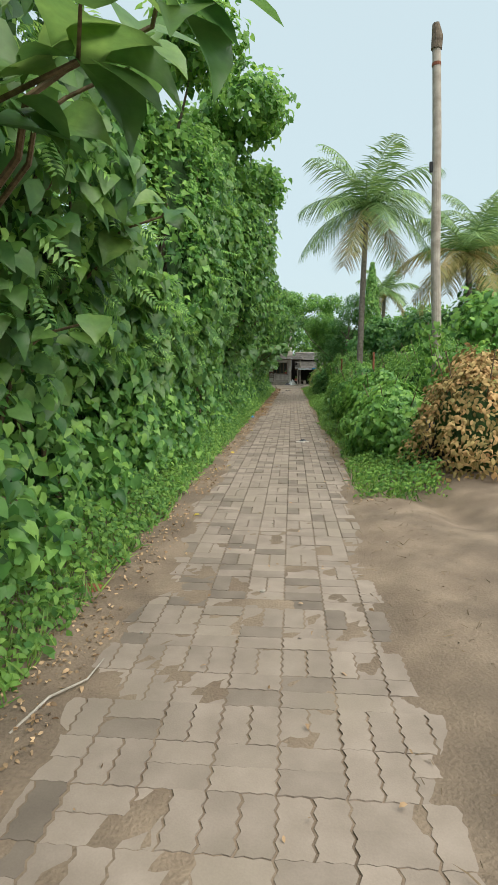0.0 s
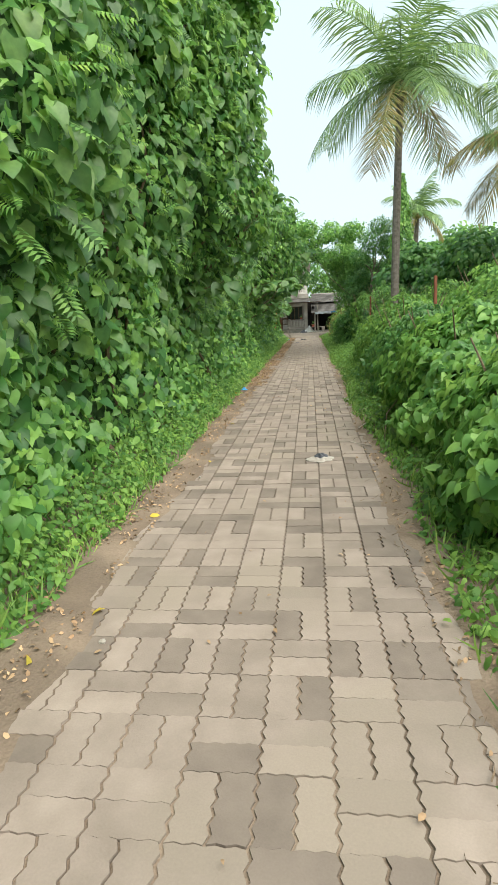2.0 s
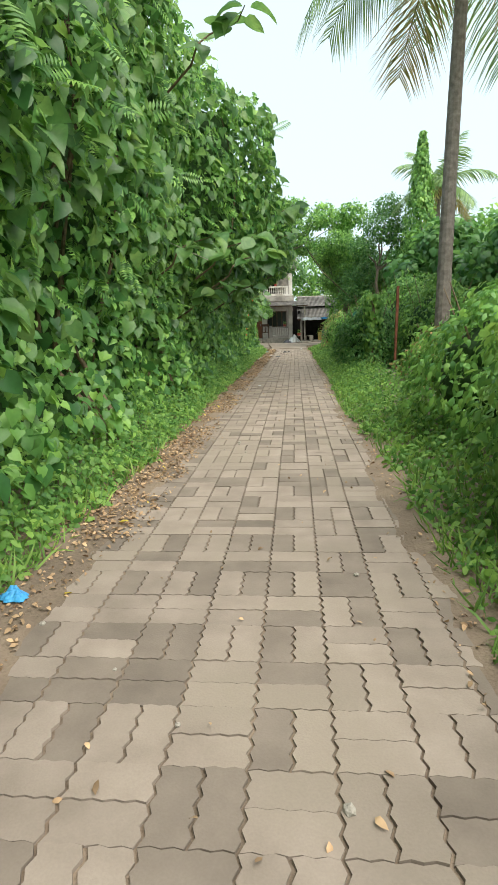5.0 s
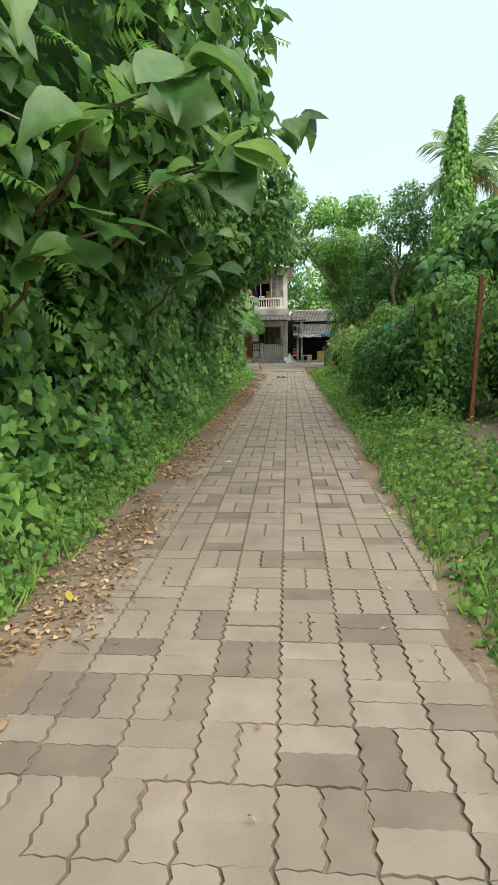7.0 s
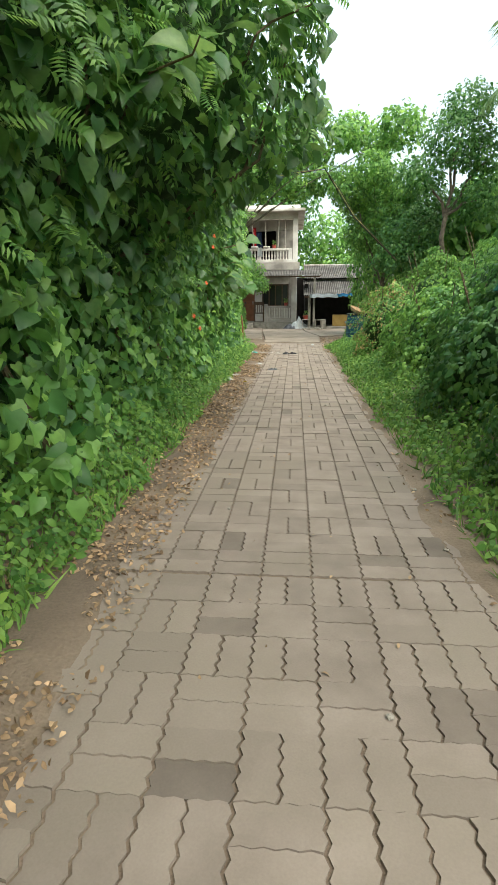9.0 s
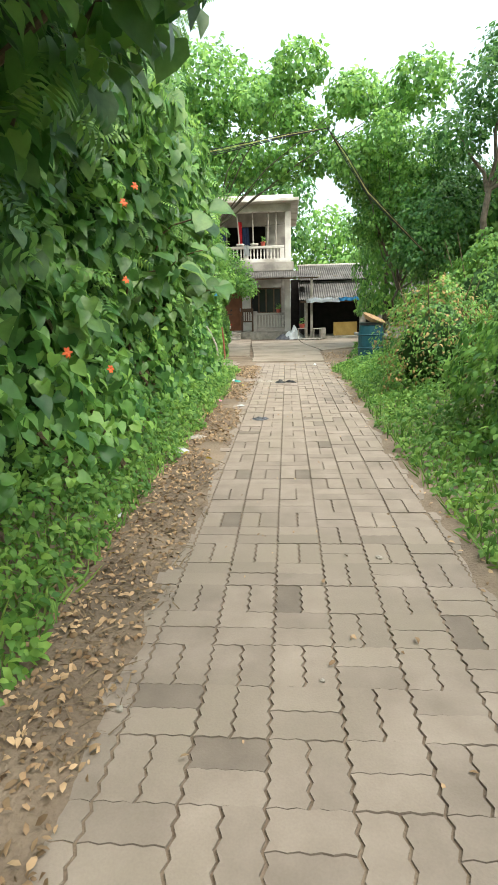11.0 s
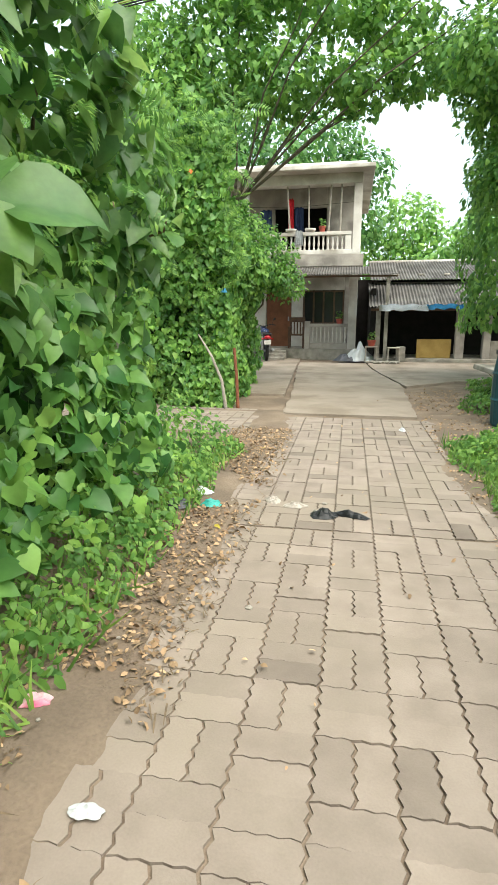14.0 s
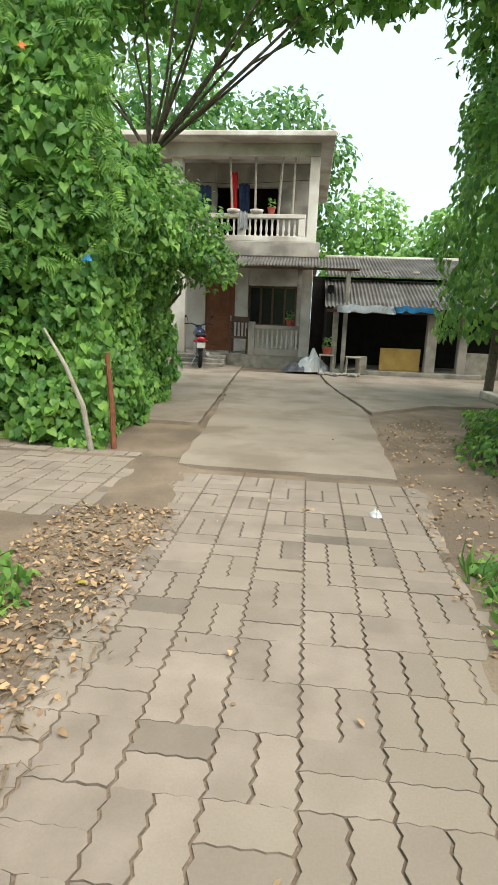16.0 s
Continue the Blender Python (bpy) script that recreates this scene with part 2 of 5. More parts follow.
def turned(bm, profile, sides):
    rings = [[bm.verts.new((r * math.cos(2 * math.pi * k / sides), r * math.sin(2 * math.pi * k / sides), z)) for k in range(sides)] for r, z in profile]
    for r0, r1 in zip(rings, rings[1:]):
        for k in range(sides):
            bm.faces.new((r0[k], r0[(k + 1) % sides], r1[(k + 1) % sides], r1[k]))
    bm.faces.new(rings[0][::-1])
    bm.faces.new(rings[-1])
    return bm


# ---- leaves ----
HEART_V = np.array([(0, 0.0, 0), (-0.34, -0.14, 0.06), (-0.5, 0.2, 0.1), (-0.32, 0.6, 0.03), (0, 1.0, -0.22), (0.32, 0.6, 0.03), (0.5, 0.2, 0.1), (0.34, -0.14, 0.06), (0, 0.42, -0.02)])
HEART_T = np.array([(8, i, i + 1) for i in range(7)] + [(8, 7, 0)])
OVAL_V = np.array([(0, 0, 0), (-0.26, 0.35, 0.07), (-0.2, 0.75, 0.0), (0, 1.0, -0.16), (0.2, 0.75, 0.0), (0.26, 0.35, 0.07)])
OVAL_T = np.array([(0, 1, 5), (1, 2, 5), (2, 4, 5), (2, 3, 4)])
BROAD_V = np.array([(0, 0, 0), (-0.22, 0.08, 0.05), (-0.42, 0.28, 0.10), (-0.44, 0.5, 0.08), (-0.3, 0.78, 0.0), (-0.12, 0.94, -0.1), (0, 1.06, -0.22), (0.12, 0.95, -0.09), (0.31, 0.76, 0.01), (0.45, 0.5, 0.09), (0.41, 0.27, 0.1), (0.2, 0.08, 0.05), (0, 0.35, 0.0), (0, 0.7, -0.05)])
BROAD_T = np.array([(12, 0, 1), (12, 1, 2), (12, 2, 3), (12, 3, 13), (13, 3, 4), (13, 4, 5), (13, 5, 6), (13, 6, 7), (13, 7, 8), (13, 8, 9), (13, 9, 12), (12, 9, 10), (12, 10, 11), (12, 11, 0)])
BLADE_V = np.array([(-0.035, 0, 0), (0.035, 0, 0), (-0.03, 0.5, 0.02), (0.03, 0.5, 0.02), (0, 1.0, -0.16)])
BLADE_T = np.array([(0, 1, 3), (0, 3, 2), (2, 3, 4)])
N_PINNA = 9
_pv, _pt = [], []
for _k in range(N_PINNA):
    for _s in (-1, 1):
        _y = 0.12 + 0.86 * _k / N_PINNA
        _l = 0.30 * math.sin(0.5 + 2.3 * _k / N_PINNA)
        _b = len(_pv)
        _pv += [(0, _y, 0), (_s * _l * 0.5, _y + 0.09, 0.015), (_s * _l, _y + 0.10, -0.04), (_s * _l * 0.5, _y + 0.01, 0.015)]
        _pt += [(_b, _b + 1, _b + 3), (_b + 1, _b + 2, _b + 3)]
PINNATE_V, PINNATE_T = np.array(_pv), np.array(_pt)


def leaf_arrays(where, facing, tipdir, size, shape, rot=0.5):
    """Leaves at places (n,3): facing gives the blade's normal, tipdir the way of the tip; both are shaken."""
    V, T = shape
    n = len(where)
    f = facing + rng.normal(0, rot, (n, 3))
    f /= np.linalg.norm(f, axis=1)[:, None] + 1e-9
    t = tipdir + rng.normal(0, rot, (n, 3))
    t -= (t * f).sum(1)[:, None] * f
    t /= np.linalg.norm(t, axis=1)[:, None] + 1e-9
    s = np.cross(t, f)
    curl = rng.uniform(0.3, 2.2, n)
    v = size[:, None, None] * (V[None, :, 0, None] * s[:, None] + V[None, :, 1, None] * t[:, None] + (V[None, :, 2] * curl[:, None])[:, :, None] * f[:, None])
    v += where[:, None]
    tri = T[None] + (np.arange(n) * len(V))[:, None, None]
    return v.reshape(-1, 3), tri.reshape(-1, 3)


def leaves(name, where, facing, tipdir, size, shape, material, parent, rot=0.5, kind="stuff", label=""):
    v, t = leaf_arrays(np.asarray(where), np.asarray(facing), np.asarray(tipdir), np.asarray(size), shape, rot)
    return tris(name, v, t, material, parent, label, kind)


HEART, OVAL, BROAD, BLADE, PINNATE = (HEART_V, HEART_T), (OVAL_V, OVAL_T), (BROAD_V, BROAD_T), (BLADE_V, BLADE_T), (PINNATE_V, PINNATE_T)


def lump(x, y, s=1.0, seed=0.0):
    """Smooth bumps, vectorised: a few sines of odd periods."""
    return (np.sin(x * 1.7 * s + y * 2.3 * s + seed) + np.sin(x * 3.1 * s - y * 1.9 * s + 1.3 + seed * 2) + 0.6 * np.sin(x * 5.3 * s + y * 4.7 * s + 2.1 + seed * 3) + 0.5 * np.sin(-x * 7.9 * s + y * 8.3 * s + seed)) / 3.1


# ---- ground ----
ROAD_L, ROAD_R, ROAD_END = -0.94, 0.94, 41.9
PITCH = 0.24


def smooth01(a):
    a = np.clip(a, 0, 1)
    return a * a * (3 - 2 * a)


def ground_height(x, y):
    n1 = lump(x, y, 0.8) * 0.5 + lump(x, y, 2.3, 1.7) * 0.5
    fine = lump(x, y, 7.0, 0.6)
    left = -0.90 - 0.10 * lump(x * 0, y, 0.9, 2.0) + 0.14 * smooth01((y - 26) / 6) - 0.14 * smooth01((y - 34.5) / 2.5)
    right = 0.84 + 0.10 * lump(x * 0, y, 0.9, 4.0)
    edge = np.maximum(smooth01((left + 0.22 - x) / 0.34), smooth01((x - right + 0.12) / 0.34))
    h = -0.0105 + 0.0265 * edge + 0.005 * n1 * (0.3 + edge) + 0.003 * fine * (0.4 + edge)
    dust = smooth01((8.5 - y) / 5.0)
    h += dust * (0.0066 + 0.0032 * n1 + 0.0022 * fine)
    h += 0.02 * dust * smooth01((x - 0.55) / 0.5) * (1 + n1)
    bank = smooth01((np.abs(x - 0.0) - 1.25) / 1.2) * smooth01((y - 5.5) / 1.5 + (x < 0) * 9)
    h += 0.10 * bank * (1 - smooth01((y - 42.5) / 0.8)) * (1 + 0.4 * n1) * (1 - (x < -0.9) * smooth01((y - 40.2) / 0.4))
    ditch = np.exp(-((x - 1.75 - 0.12 * (6.5 - y)) / 0.28) ** 2) * smooth01((y - 4.9) / 0.8) * smooth01((8.8 - y) / 1.5)
    h -= 0.14 * ditch
    side = smooth01((-1.15 - x) / 0.15) * smooth01((y - 40.7) / 0.15) * (1 - smooth01((y - 42.2) / 0.1))
    h = h * (1 - side) + (-0.006 + 0.004 * n1 + 0.003 * fine) * side
    h = np.where(y > 42.3, -0.03, h)
    return h


def ground_sheet():
    fx = np.concatenate([[-900, -300, -90, -30, -14, -8], np.arange(-5, -2, 0.2), np.arange(-2, 2.3, 0.055), np.arange(2.3, 5.01, 0.2), [8, 14, 30, 90, 300, 900]])
    fy = np.concatenate([[-900, -250, -60, -15, -6], np.arange(-4, 43.0, 0.055), np.arange(43.2, 60, 0.8), [64, 75, 100, 160, 400, 1500]])
    X, Y = np.meshgrid(fx, fy)
    Z = ground_height(X, Y)
    v = np.stack([X, Y, Z], -1).reshape(-1, 3)
    nx, ny = len(fx), len(fy)
    i = (np.arange(ny - 1)[:, None] * nx + np.arange(nx - 1)[None]).ravel()
    t = np.concatenate([np.stack([i, i + 1, i + nx + 1], 1), np.stack([i, i + nx + 1, i + nx], 1)])
    g = tris("ground", v, t, M_SOIL)
    return tagged(g, "bare brown trodden earth with dust and leaf litter", "ground", kind="structure")


ground = ground_sheet()


def yard_slab(name, pts, z, label):
    """A poured slab: an outline in plan, worn along its edges."""
    bm = bmesh.new()
    vs = []
    for (x0, y0), (x1, y1) in zip(pts, pts[1:] + pts[:1]):
        steps = max(1, int(math.hypot(x1 - x0, y1 - y0) / 0.25))
        for k in range(steps):
            a = k / steps
            vs.append(bm.verts.new((x0 + (x1 - x0) * a + random.uniform(-0.02, 0.02), y0 + (y1 - y0) * a + random.uniform(-0.025, 0.025), z)))
    f = bm.faces.new(vs)
    r = bmesh.ops.extrude_face_region(bm, geom=[f])
    for v in r["geom"]:
        if isinstance(v, bmesh.types.BMVert):
            v.co.z = -0.2
    bmesh.ops.recalc_face_normals(bm, faces=bm.faces)
    return tagged(part(name, bm, M_CONC), label, "slab", kind="structure")


yard_slab("pavement_1", [(-0.95, 42.05), (0.80, 42.0), (0.9, 45.4), (0.45, 48.6), (0.35, 50.35), (-1.5, 50.5), (-1.3, 47.5), (-1.05, 44.5)], 0.022, "worn grey concrete drive with hairline cracks")
yard_slab("pavement_2", [(-7, 44.3), (-1.15, 43.9), (-1.36, 47.5), (-1.56, 50.6), (-1.6, 53), (-7, 53)], 0.012, "stained grey concrete yard beside the house")
yard_slab("pavement_3", [(0.98, 45.3), (2.0, 46.3), (8.5, 46.7), (8.5, 53), (0.42, 53), (0.42, 50.3), (0.52, 48.6)], 0.016, "pale concrete yard before the tiled shed")


# ---- left hedge ----
H_Y = [-6, -3, 3, 5.5, 7, 9.2, 10.5, 20, 24, 31, 34, 37, 38.7]
H_Z = [5.4, 5.2, 4.6, 3.0, 2.4, 2.5, 5.6, 5.6, 5.0, 4.8, 4.2, 3.7, 2.5]


def hedge_face(y, z):
    """How far towards the lane the hedge reaches at height z."""
    top = np.interp(y, H_Y, H_Z)
    low = np.interp(z, [0, 0.3, 0.8, 1.4, 2.2, 9], [-1.22, -1.38, -1.58, -1.62, -1.58, -1.75])
    over = 0.34 + 0.6 * np.exp(-((y - 1.0) / 2.0) ** 2) + 1.0 * np.exp(-((y - 15) / 1.6) ** 2) + 1.2 * np.exp(-((y - 24.6) / 1.4) ** 2) + 1.6 * np.exp(-((y - 30.6) / 1.1) ** 2)
    over = over * smooth01((z - 1.7) / 1.3) * smooth01((top + 0.7 - z) / 1.1)
    return low + over + 0.22 * lump(y, z, 0.75, 3.3) + 0.10 * lump(y, z, 2.2, 5.0)


def hedge_segment(y0, y1, dense):
    ob = thing("vine_hedge", -2.2, (y0 + y1) / 2, 0, "tall tangled green hedge overgrown with heart-leaved creeper", "hedge", "hedges along the lane")
    back = np.array((-2.2, (y0 + y1) / 2, 0))
    ln = y1 - y0

    def sample(n, zmin=0.25, deep=0.0):
        y = rng.uniform(y0 - 0.15, y1 + 0.15, n)
        top = np.interp(y, H_Y, H_Z) + 0.25 * lump(y, y * 0.3, 1.4, 2)
        z = zmin + (top - zmin) * rng.uniform(0, 1, n)
        x = hedge_face(y, z) - deep * rng.uniform(0, 1, n) ** 1.5
        return np.stack([x, y, z], 1) - back

    def face(p, up=0.45):
        return np.tile((0.75, -0.35, up), (len(p), 1))

    down = lambda p: np.tile((0.25, -0.15, -0.9), (len(p), 1))
    area = ln * 4.2
    n = int(area * 175 * dense)
    p = sample(n, 0.25, 0.35)
    leaves("foliage", p, face(p), down(p), rng.uniform(0.055, 0.12, n), HEART, M_LEAF, ob, 0.45)
    n = int(area * 120 * dense)
    p = sample(n, 0.3, 0.9)
    leaves("inner_foliage", p, face(p, 0.6), down(p), rng.uniform(0.08, 0.16, n), HEART, M_LEAFD, ob, 0.6)
    n = int(area * 26 * dense)
    p = sample(n, 1.2, 0.15)
    leaves("creeper_leaves", p + (0.05, 0, 0), face(p), down(p), rng.uniform(0.12, 0.19, n), HEART, M_BIG, ob, 0.4)
    n = int(area * 11 * dense)
    p = sample(n, 1.5, 0.4)
    leaves("leaf_sprays", p, face(p, 0.7), np.tile((0.6, -0.4, -0.2), (n, 1)), rng.uniform(0.22, 0.4, n), PINNATE, M_LEAF, ob, 0.5)
    # ragged top and back, so that the sky shows only between leaves
    n = int(ln * 420 * dense)
    y = rng.uniform(y0, y1, n)
    top = np.interp(y, H_Y, H_Z) + 0.25 * lump(y, y * 0.3, 1.4, 2)
    x = hedge_face(y, top) - rng.uniform(0, 2.6, n)
    p = np.stack([x, y, top + 0.3 * lump(x, y, 2.0, 1.0) + rng.normal(0, 0.12, n)], 1) - back
    leaves("top_foliage", p, np.tile((0.2, -0.3, 0.9), (n, 1)), np.tile((0.5, -0.2, -0.4), (n, 1)), rng.uniform(0.07, 0.15, n), HEART, M_LEAF, ob, 0.6)
    # dark sheet behind the leaves, the hedge's inner shade put into its colour
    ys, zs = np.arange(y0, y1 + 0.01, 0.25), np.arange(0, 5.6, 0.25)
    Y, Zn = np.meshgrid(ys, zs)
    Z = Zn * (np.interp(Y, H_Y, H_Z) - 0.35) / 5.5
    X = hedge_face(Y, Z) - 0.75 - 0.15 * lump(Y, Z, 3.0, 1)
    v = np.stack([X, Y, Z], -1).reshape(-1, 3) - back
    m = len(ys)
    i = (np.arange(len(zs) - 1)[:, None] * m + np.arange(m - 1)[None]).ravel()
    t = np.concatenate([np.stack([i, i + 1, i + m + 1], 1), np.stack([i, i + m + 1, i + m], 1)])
    tris("thicket_shade", v, t, M_CORE, ob)
    # stems and hanging vines
    for k in range(int(ln * 1.2)):
        y = random.uniform(y0, y1)
        h = float(np.interp(y, H_Y, H_Z))
        pts = []
        for q in range(6):
            z = h * 0.9 * q / 5
            yy = y + 0.15 * math.sin(q * 1.7 + k)
            pts.append((float(hedge_face(yy, z)) - 0.35 + 0.1 * math.cos(q * 2 + k) + 2.2, yy - back[1], z))
        part("stem", tubed(pts, [0.028, 0.025, 0.02, 0.016, 0.012, 0.006], 6), M_TWIG, ob)
    return ob


for k in range(12):
    y0 = -5.0 + k * 3.75
    hedge_segment(y0, min(y0 + 3.75, 38.7), 1.0)


def weed_strip(name, x_of, y0, y1, width, n, h, label, side):
    """Low leafy weeds and grass along a verge."""
    ob = thing(name, x_of((y0 + y1) / 2), (y0 + y1) / 2, 0, label, "weeds", "verge weeds")
    o = np.array(ob.matrix_world.translation)
    y = rng.uniform(y0, y1, n)
    u = rng.uniform(0, 1, n)
    xe = np.array([x_of(a) for a in (y0, y1)])
    x = np.interp(y, [y0, y1], xe) + side * (u * width - 0.10 * lump(y, y * 0.2, 2.2, 1.0) - 0.08 * lump(y, y, 5, 3.0))
    z = np.maximum(ground_height(x, y), -0.01) + h * (0.12 + 0.88 * u ** 0.8) * rng.uniform(0.15, 1, n) * (1 + 0.4 * lump(x, y, 2.4, 2))
    p = np.stack([x, y, z], 1) - o
    leaves("foliage", p, np.tile((-side * 0.4, -0.35, 0.8), (n, 1)), np.tile((-side * 0.5, -0.3, -0.1), (n, 1)), rng.uniform(0.028, 0.075, n), OVAL, M_WEED, ob, 0.5)
    k = n // 4
    y, u = rng.uniform(y0, y1, k), rng.uniform(-0.05, 0.7, k)
    x = np.interp(y, [y0, y1], xe) + side * u * width
    p = np.stack([x, y, np.maximum(ground_height(x, y), -0.01)], 1) - o
    leaves("grass", p, np.tile((-side * 0.5, -0.6, 0.3), (k, 1)), np.tile((-side * 0.25, -0.1, 1.0), (k, 1)), rng.uniform(0.07, 0.20, k), BLADE, M_GRASS, ob, 0.4)
    return ob


for k in range(11):
    a = -4.0 + k * 4.0
    weed_strip("weed_verge", lambda y: -1.10 - 0.06 * math.sin(y * 0.8), a, min(a + 4.0, 40.0), 0.75, 4300, 0.55, "bright green low weeds and grass at the foot of the hedge", -1)


# ---- right side ----
def bush(x, y, rx, ry, h, n, label, material=M_LEAF, shape=HEART, size=(0.05, 0.11), name="bush", group="bushes along the lane", seed=0.0, dry=0.0):
    """A rounded, uneven shrub: stems, a dark core with inner shade in its colour, and a shell of leaves."""
    ob = thing(name, x, y, 0, label, "bush", group)
    a, c = rng.uniform(0, 2 * math.pi, n), rng.uniform(0, 1, n) ** 0.8
    r = 1 + 0.28 * lump(np.cos(a) * 2 + x, c * 3 + np.sin(a) * 2, 1.0, seed) + 0.10 * lump(a * 2, c * 6, 1.0, seed + 1)
    r = r * (1 - 0.45 * rng.uniform(0, 1, n) ** 3)
    prof = np.sqrt(np.clip(1 - np.maximum(c - 0.35, 0) ** 2 / 0.43, 0.02, 1))
    r = np.where(c > 0.8, r * np.sqrt(rng.uniform(0.02, 1, n)) * 1.05, r)
    p = np.stack([rx * r * prof * np.cos(a), ry * r * prof * np.sin(a), h * (0.03 + 0.97 * c) * (0.92 + 0.12 * lump(a, c * 4, 1.0, seed))], 1)
    f = np.stack([np.cos(a), np.sin(a), 0.3 + c], 1)
    k = int(n * (1 - dry))
    d = np.tile((0.0, -0.1, -0.7), (n, 1)) + 0.5 * np.stack([np.cos(a), np.sin(a), 0 * a], 1)
    leaves("foliage", p[:k], f[:k], d[:k], rng.uniform(*size, k), shape, material, ob, 0.5)
    if dry:
        leaves("dry_foliage", p[k:], f[k:], d[k:], rng.uniform(*size, n - k), OVAL, M_DRYBUSH, ob, 0.7)
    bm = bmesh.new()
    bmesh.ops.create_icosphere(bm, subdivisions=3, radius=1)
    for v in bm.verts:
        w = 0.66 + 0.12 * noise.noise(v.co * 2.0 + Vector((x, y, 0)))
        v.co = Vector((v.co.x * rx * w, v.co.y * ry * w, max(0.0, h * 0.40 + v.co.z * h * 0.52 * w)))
    part("thicket_shade", bm, M_CORE, ob)
    for q in range(6):
        s = q * 1.05 + x
        part("stem", tubed([(0.1 * math.cos(s), 0.1 * math.sin(s), 0), (rx * 0.4 * math.cos(s), ry * 0.4 * math.sin(s), h * 0.5), (rx * 0.75 * math.cos(s), ry * 0.75 * math.sin(s), h * 0.95)], [0.02, 0.014, 0.005], 6), M_TWIG, ob)
    return ob


B = "green leafy roadside bush tangled with creeper"
bush(2.55, 7.6, 0.75, 0.85, 1.75, 5200, "half-dry straw-coloured bush beside the lane", M_DRYBUSH, OVAL, (0.05, 0.10), "dry_bush", dry=0.5)
bush(1.85, 9.4, 0.7, 1.2, 1.25, 6000, B)
bush(3.4, 9.8, 1.1, 1.5, 1.9, 6000, B, seed=1)
bush(1.95, 11.9, 0.8, 1.4, 1.45, 6500, B, seed=2)
bush(3.6, 13.2, 1.3, 1.8, 2.2, 6500, B, M_WEED, OVAL, seed=3)
bush(2.0, 14.4, 0.8, 1.4, 1.5, 6500, B, M_LEAFD, OVAL, (0.05, 0.1), seed=4)
bush(2.2, 16.8, 0.95, 1.4, 1.75, 6500, B, M_WEED, OVAL, seed=5)
bush(4.2, 17.5, 1.3, 2.0, 2.3, 6000, B, seed=6)
bush(2.3, 19.6, 0.9, 1.4, 1.6, 6000, B, M_LEAF, OVAL, seed=7)
bush(4.0, 21.8, 1.2, 1.8, 2.2, 6000, B, M_WEED, OVAL, seed=8)
bush(2.9, 23.6, 0.8, 1.2, 1.2, 5000, "low yellowing bush beside the lane", M_WEED, OVAL, seed=9, dry=0.3)
bush(2.1, 27.9, 0.75, 1.0, 1.75, 7000, B, M_LEAFD, OVAL, (0.05, 0.1), seed=10)
bush(3.6, 27.6, 1.0, 1.6, 2.3, 6000, B, M_WEED, OVAL, seed=11)
bush(2.2, 30.4, 0.8, 1.1, 1.65, 7000, B, M_LEAFD, OVAL, seed=12)
bush(3.8, 31.4, 1.2, 1.7, 2.7, 6500, B, M_LEAF, OVAL, seed=13)
bush(2.35, 33.4, 0.85, 1.2, 1.6, 7000, B, M_LEAF, OVAL, seed=14)
bush(2.02, 36.6, 0.72, 1.0, 1.7, 7500, "dense bush with reddish dry twigs beside the lane", M_LEAF, OVAL, (0.035, 0.07), seed=15, dry=0.25)
bush(4.2, 36.0, 1.3, 1.8, 2.8, 6500, B, M_LEAF, OVAL, seed=16)
bush(3.6, 39.2, 1.1, 1.3, 2.6, 6500, B, M_WEED, OVAL, seed=17)
bush(2.45, 42.9, 0.85, 1.4, 0.5, 5200, "low dark green weeds beside the yard", M_WEED, OVAL, (0.04, 0.08), seed=18)
bush(2.75, 41.6, 0.8, 1.0, 0.6, 3800, "low dark green weeds beside the lane", M_LEAFD, OVAL, (0.04, 0.09), seed=19)
for k in range(9):
    a = 6.2 + k * 4.0
    weed_strip("weed_verge", lambda y: 0.98 + 0.08 * math.sin(y * 0.7 + 1), a, min(a + 4.0, 40.5), 0.95, 3600, 0.38, "green weeds and grass along the lane's edge", 1)


# ---- trees ----
def limb(a, b, sag=0.0, n=4):
    a, b = Vector(a), Vector(b)
    return [a.lerp(b, i / n) + Vector((0.08 * math.sin(i * 2.1 + a.x), 0.08 * math.cos(i * 1.7 + a.y), -sag * math.sin(math.pi * i / n))) for i in range(n + 1)]


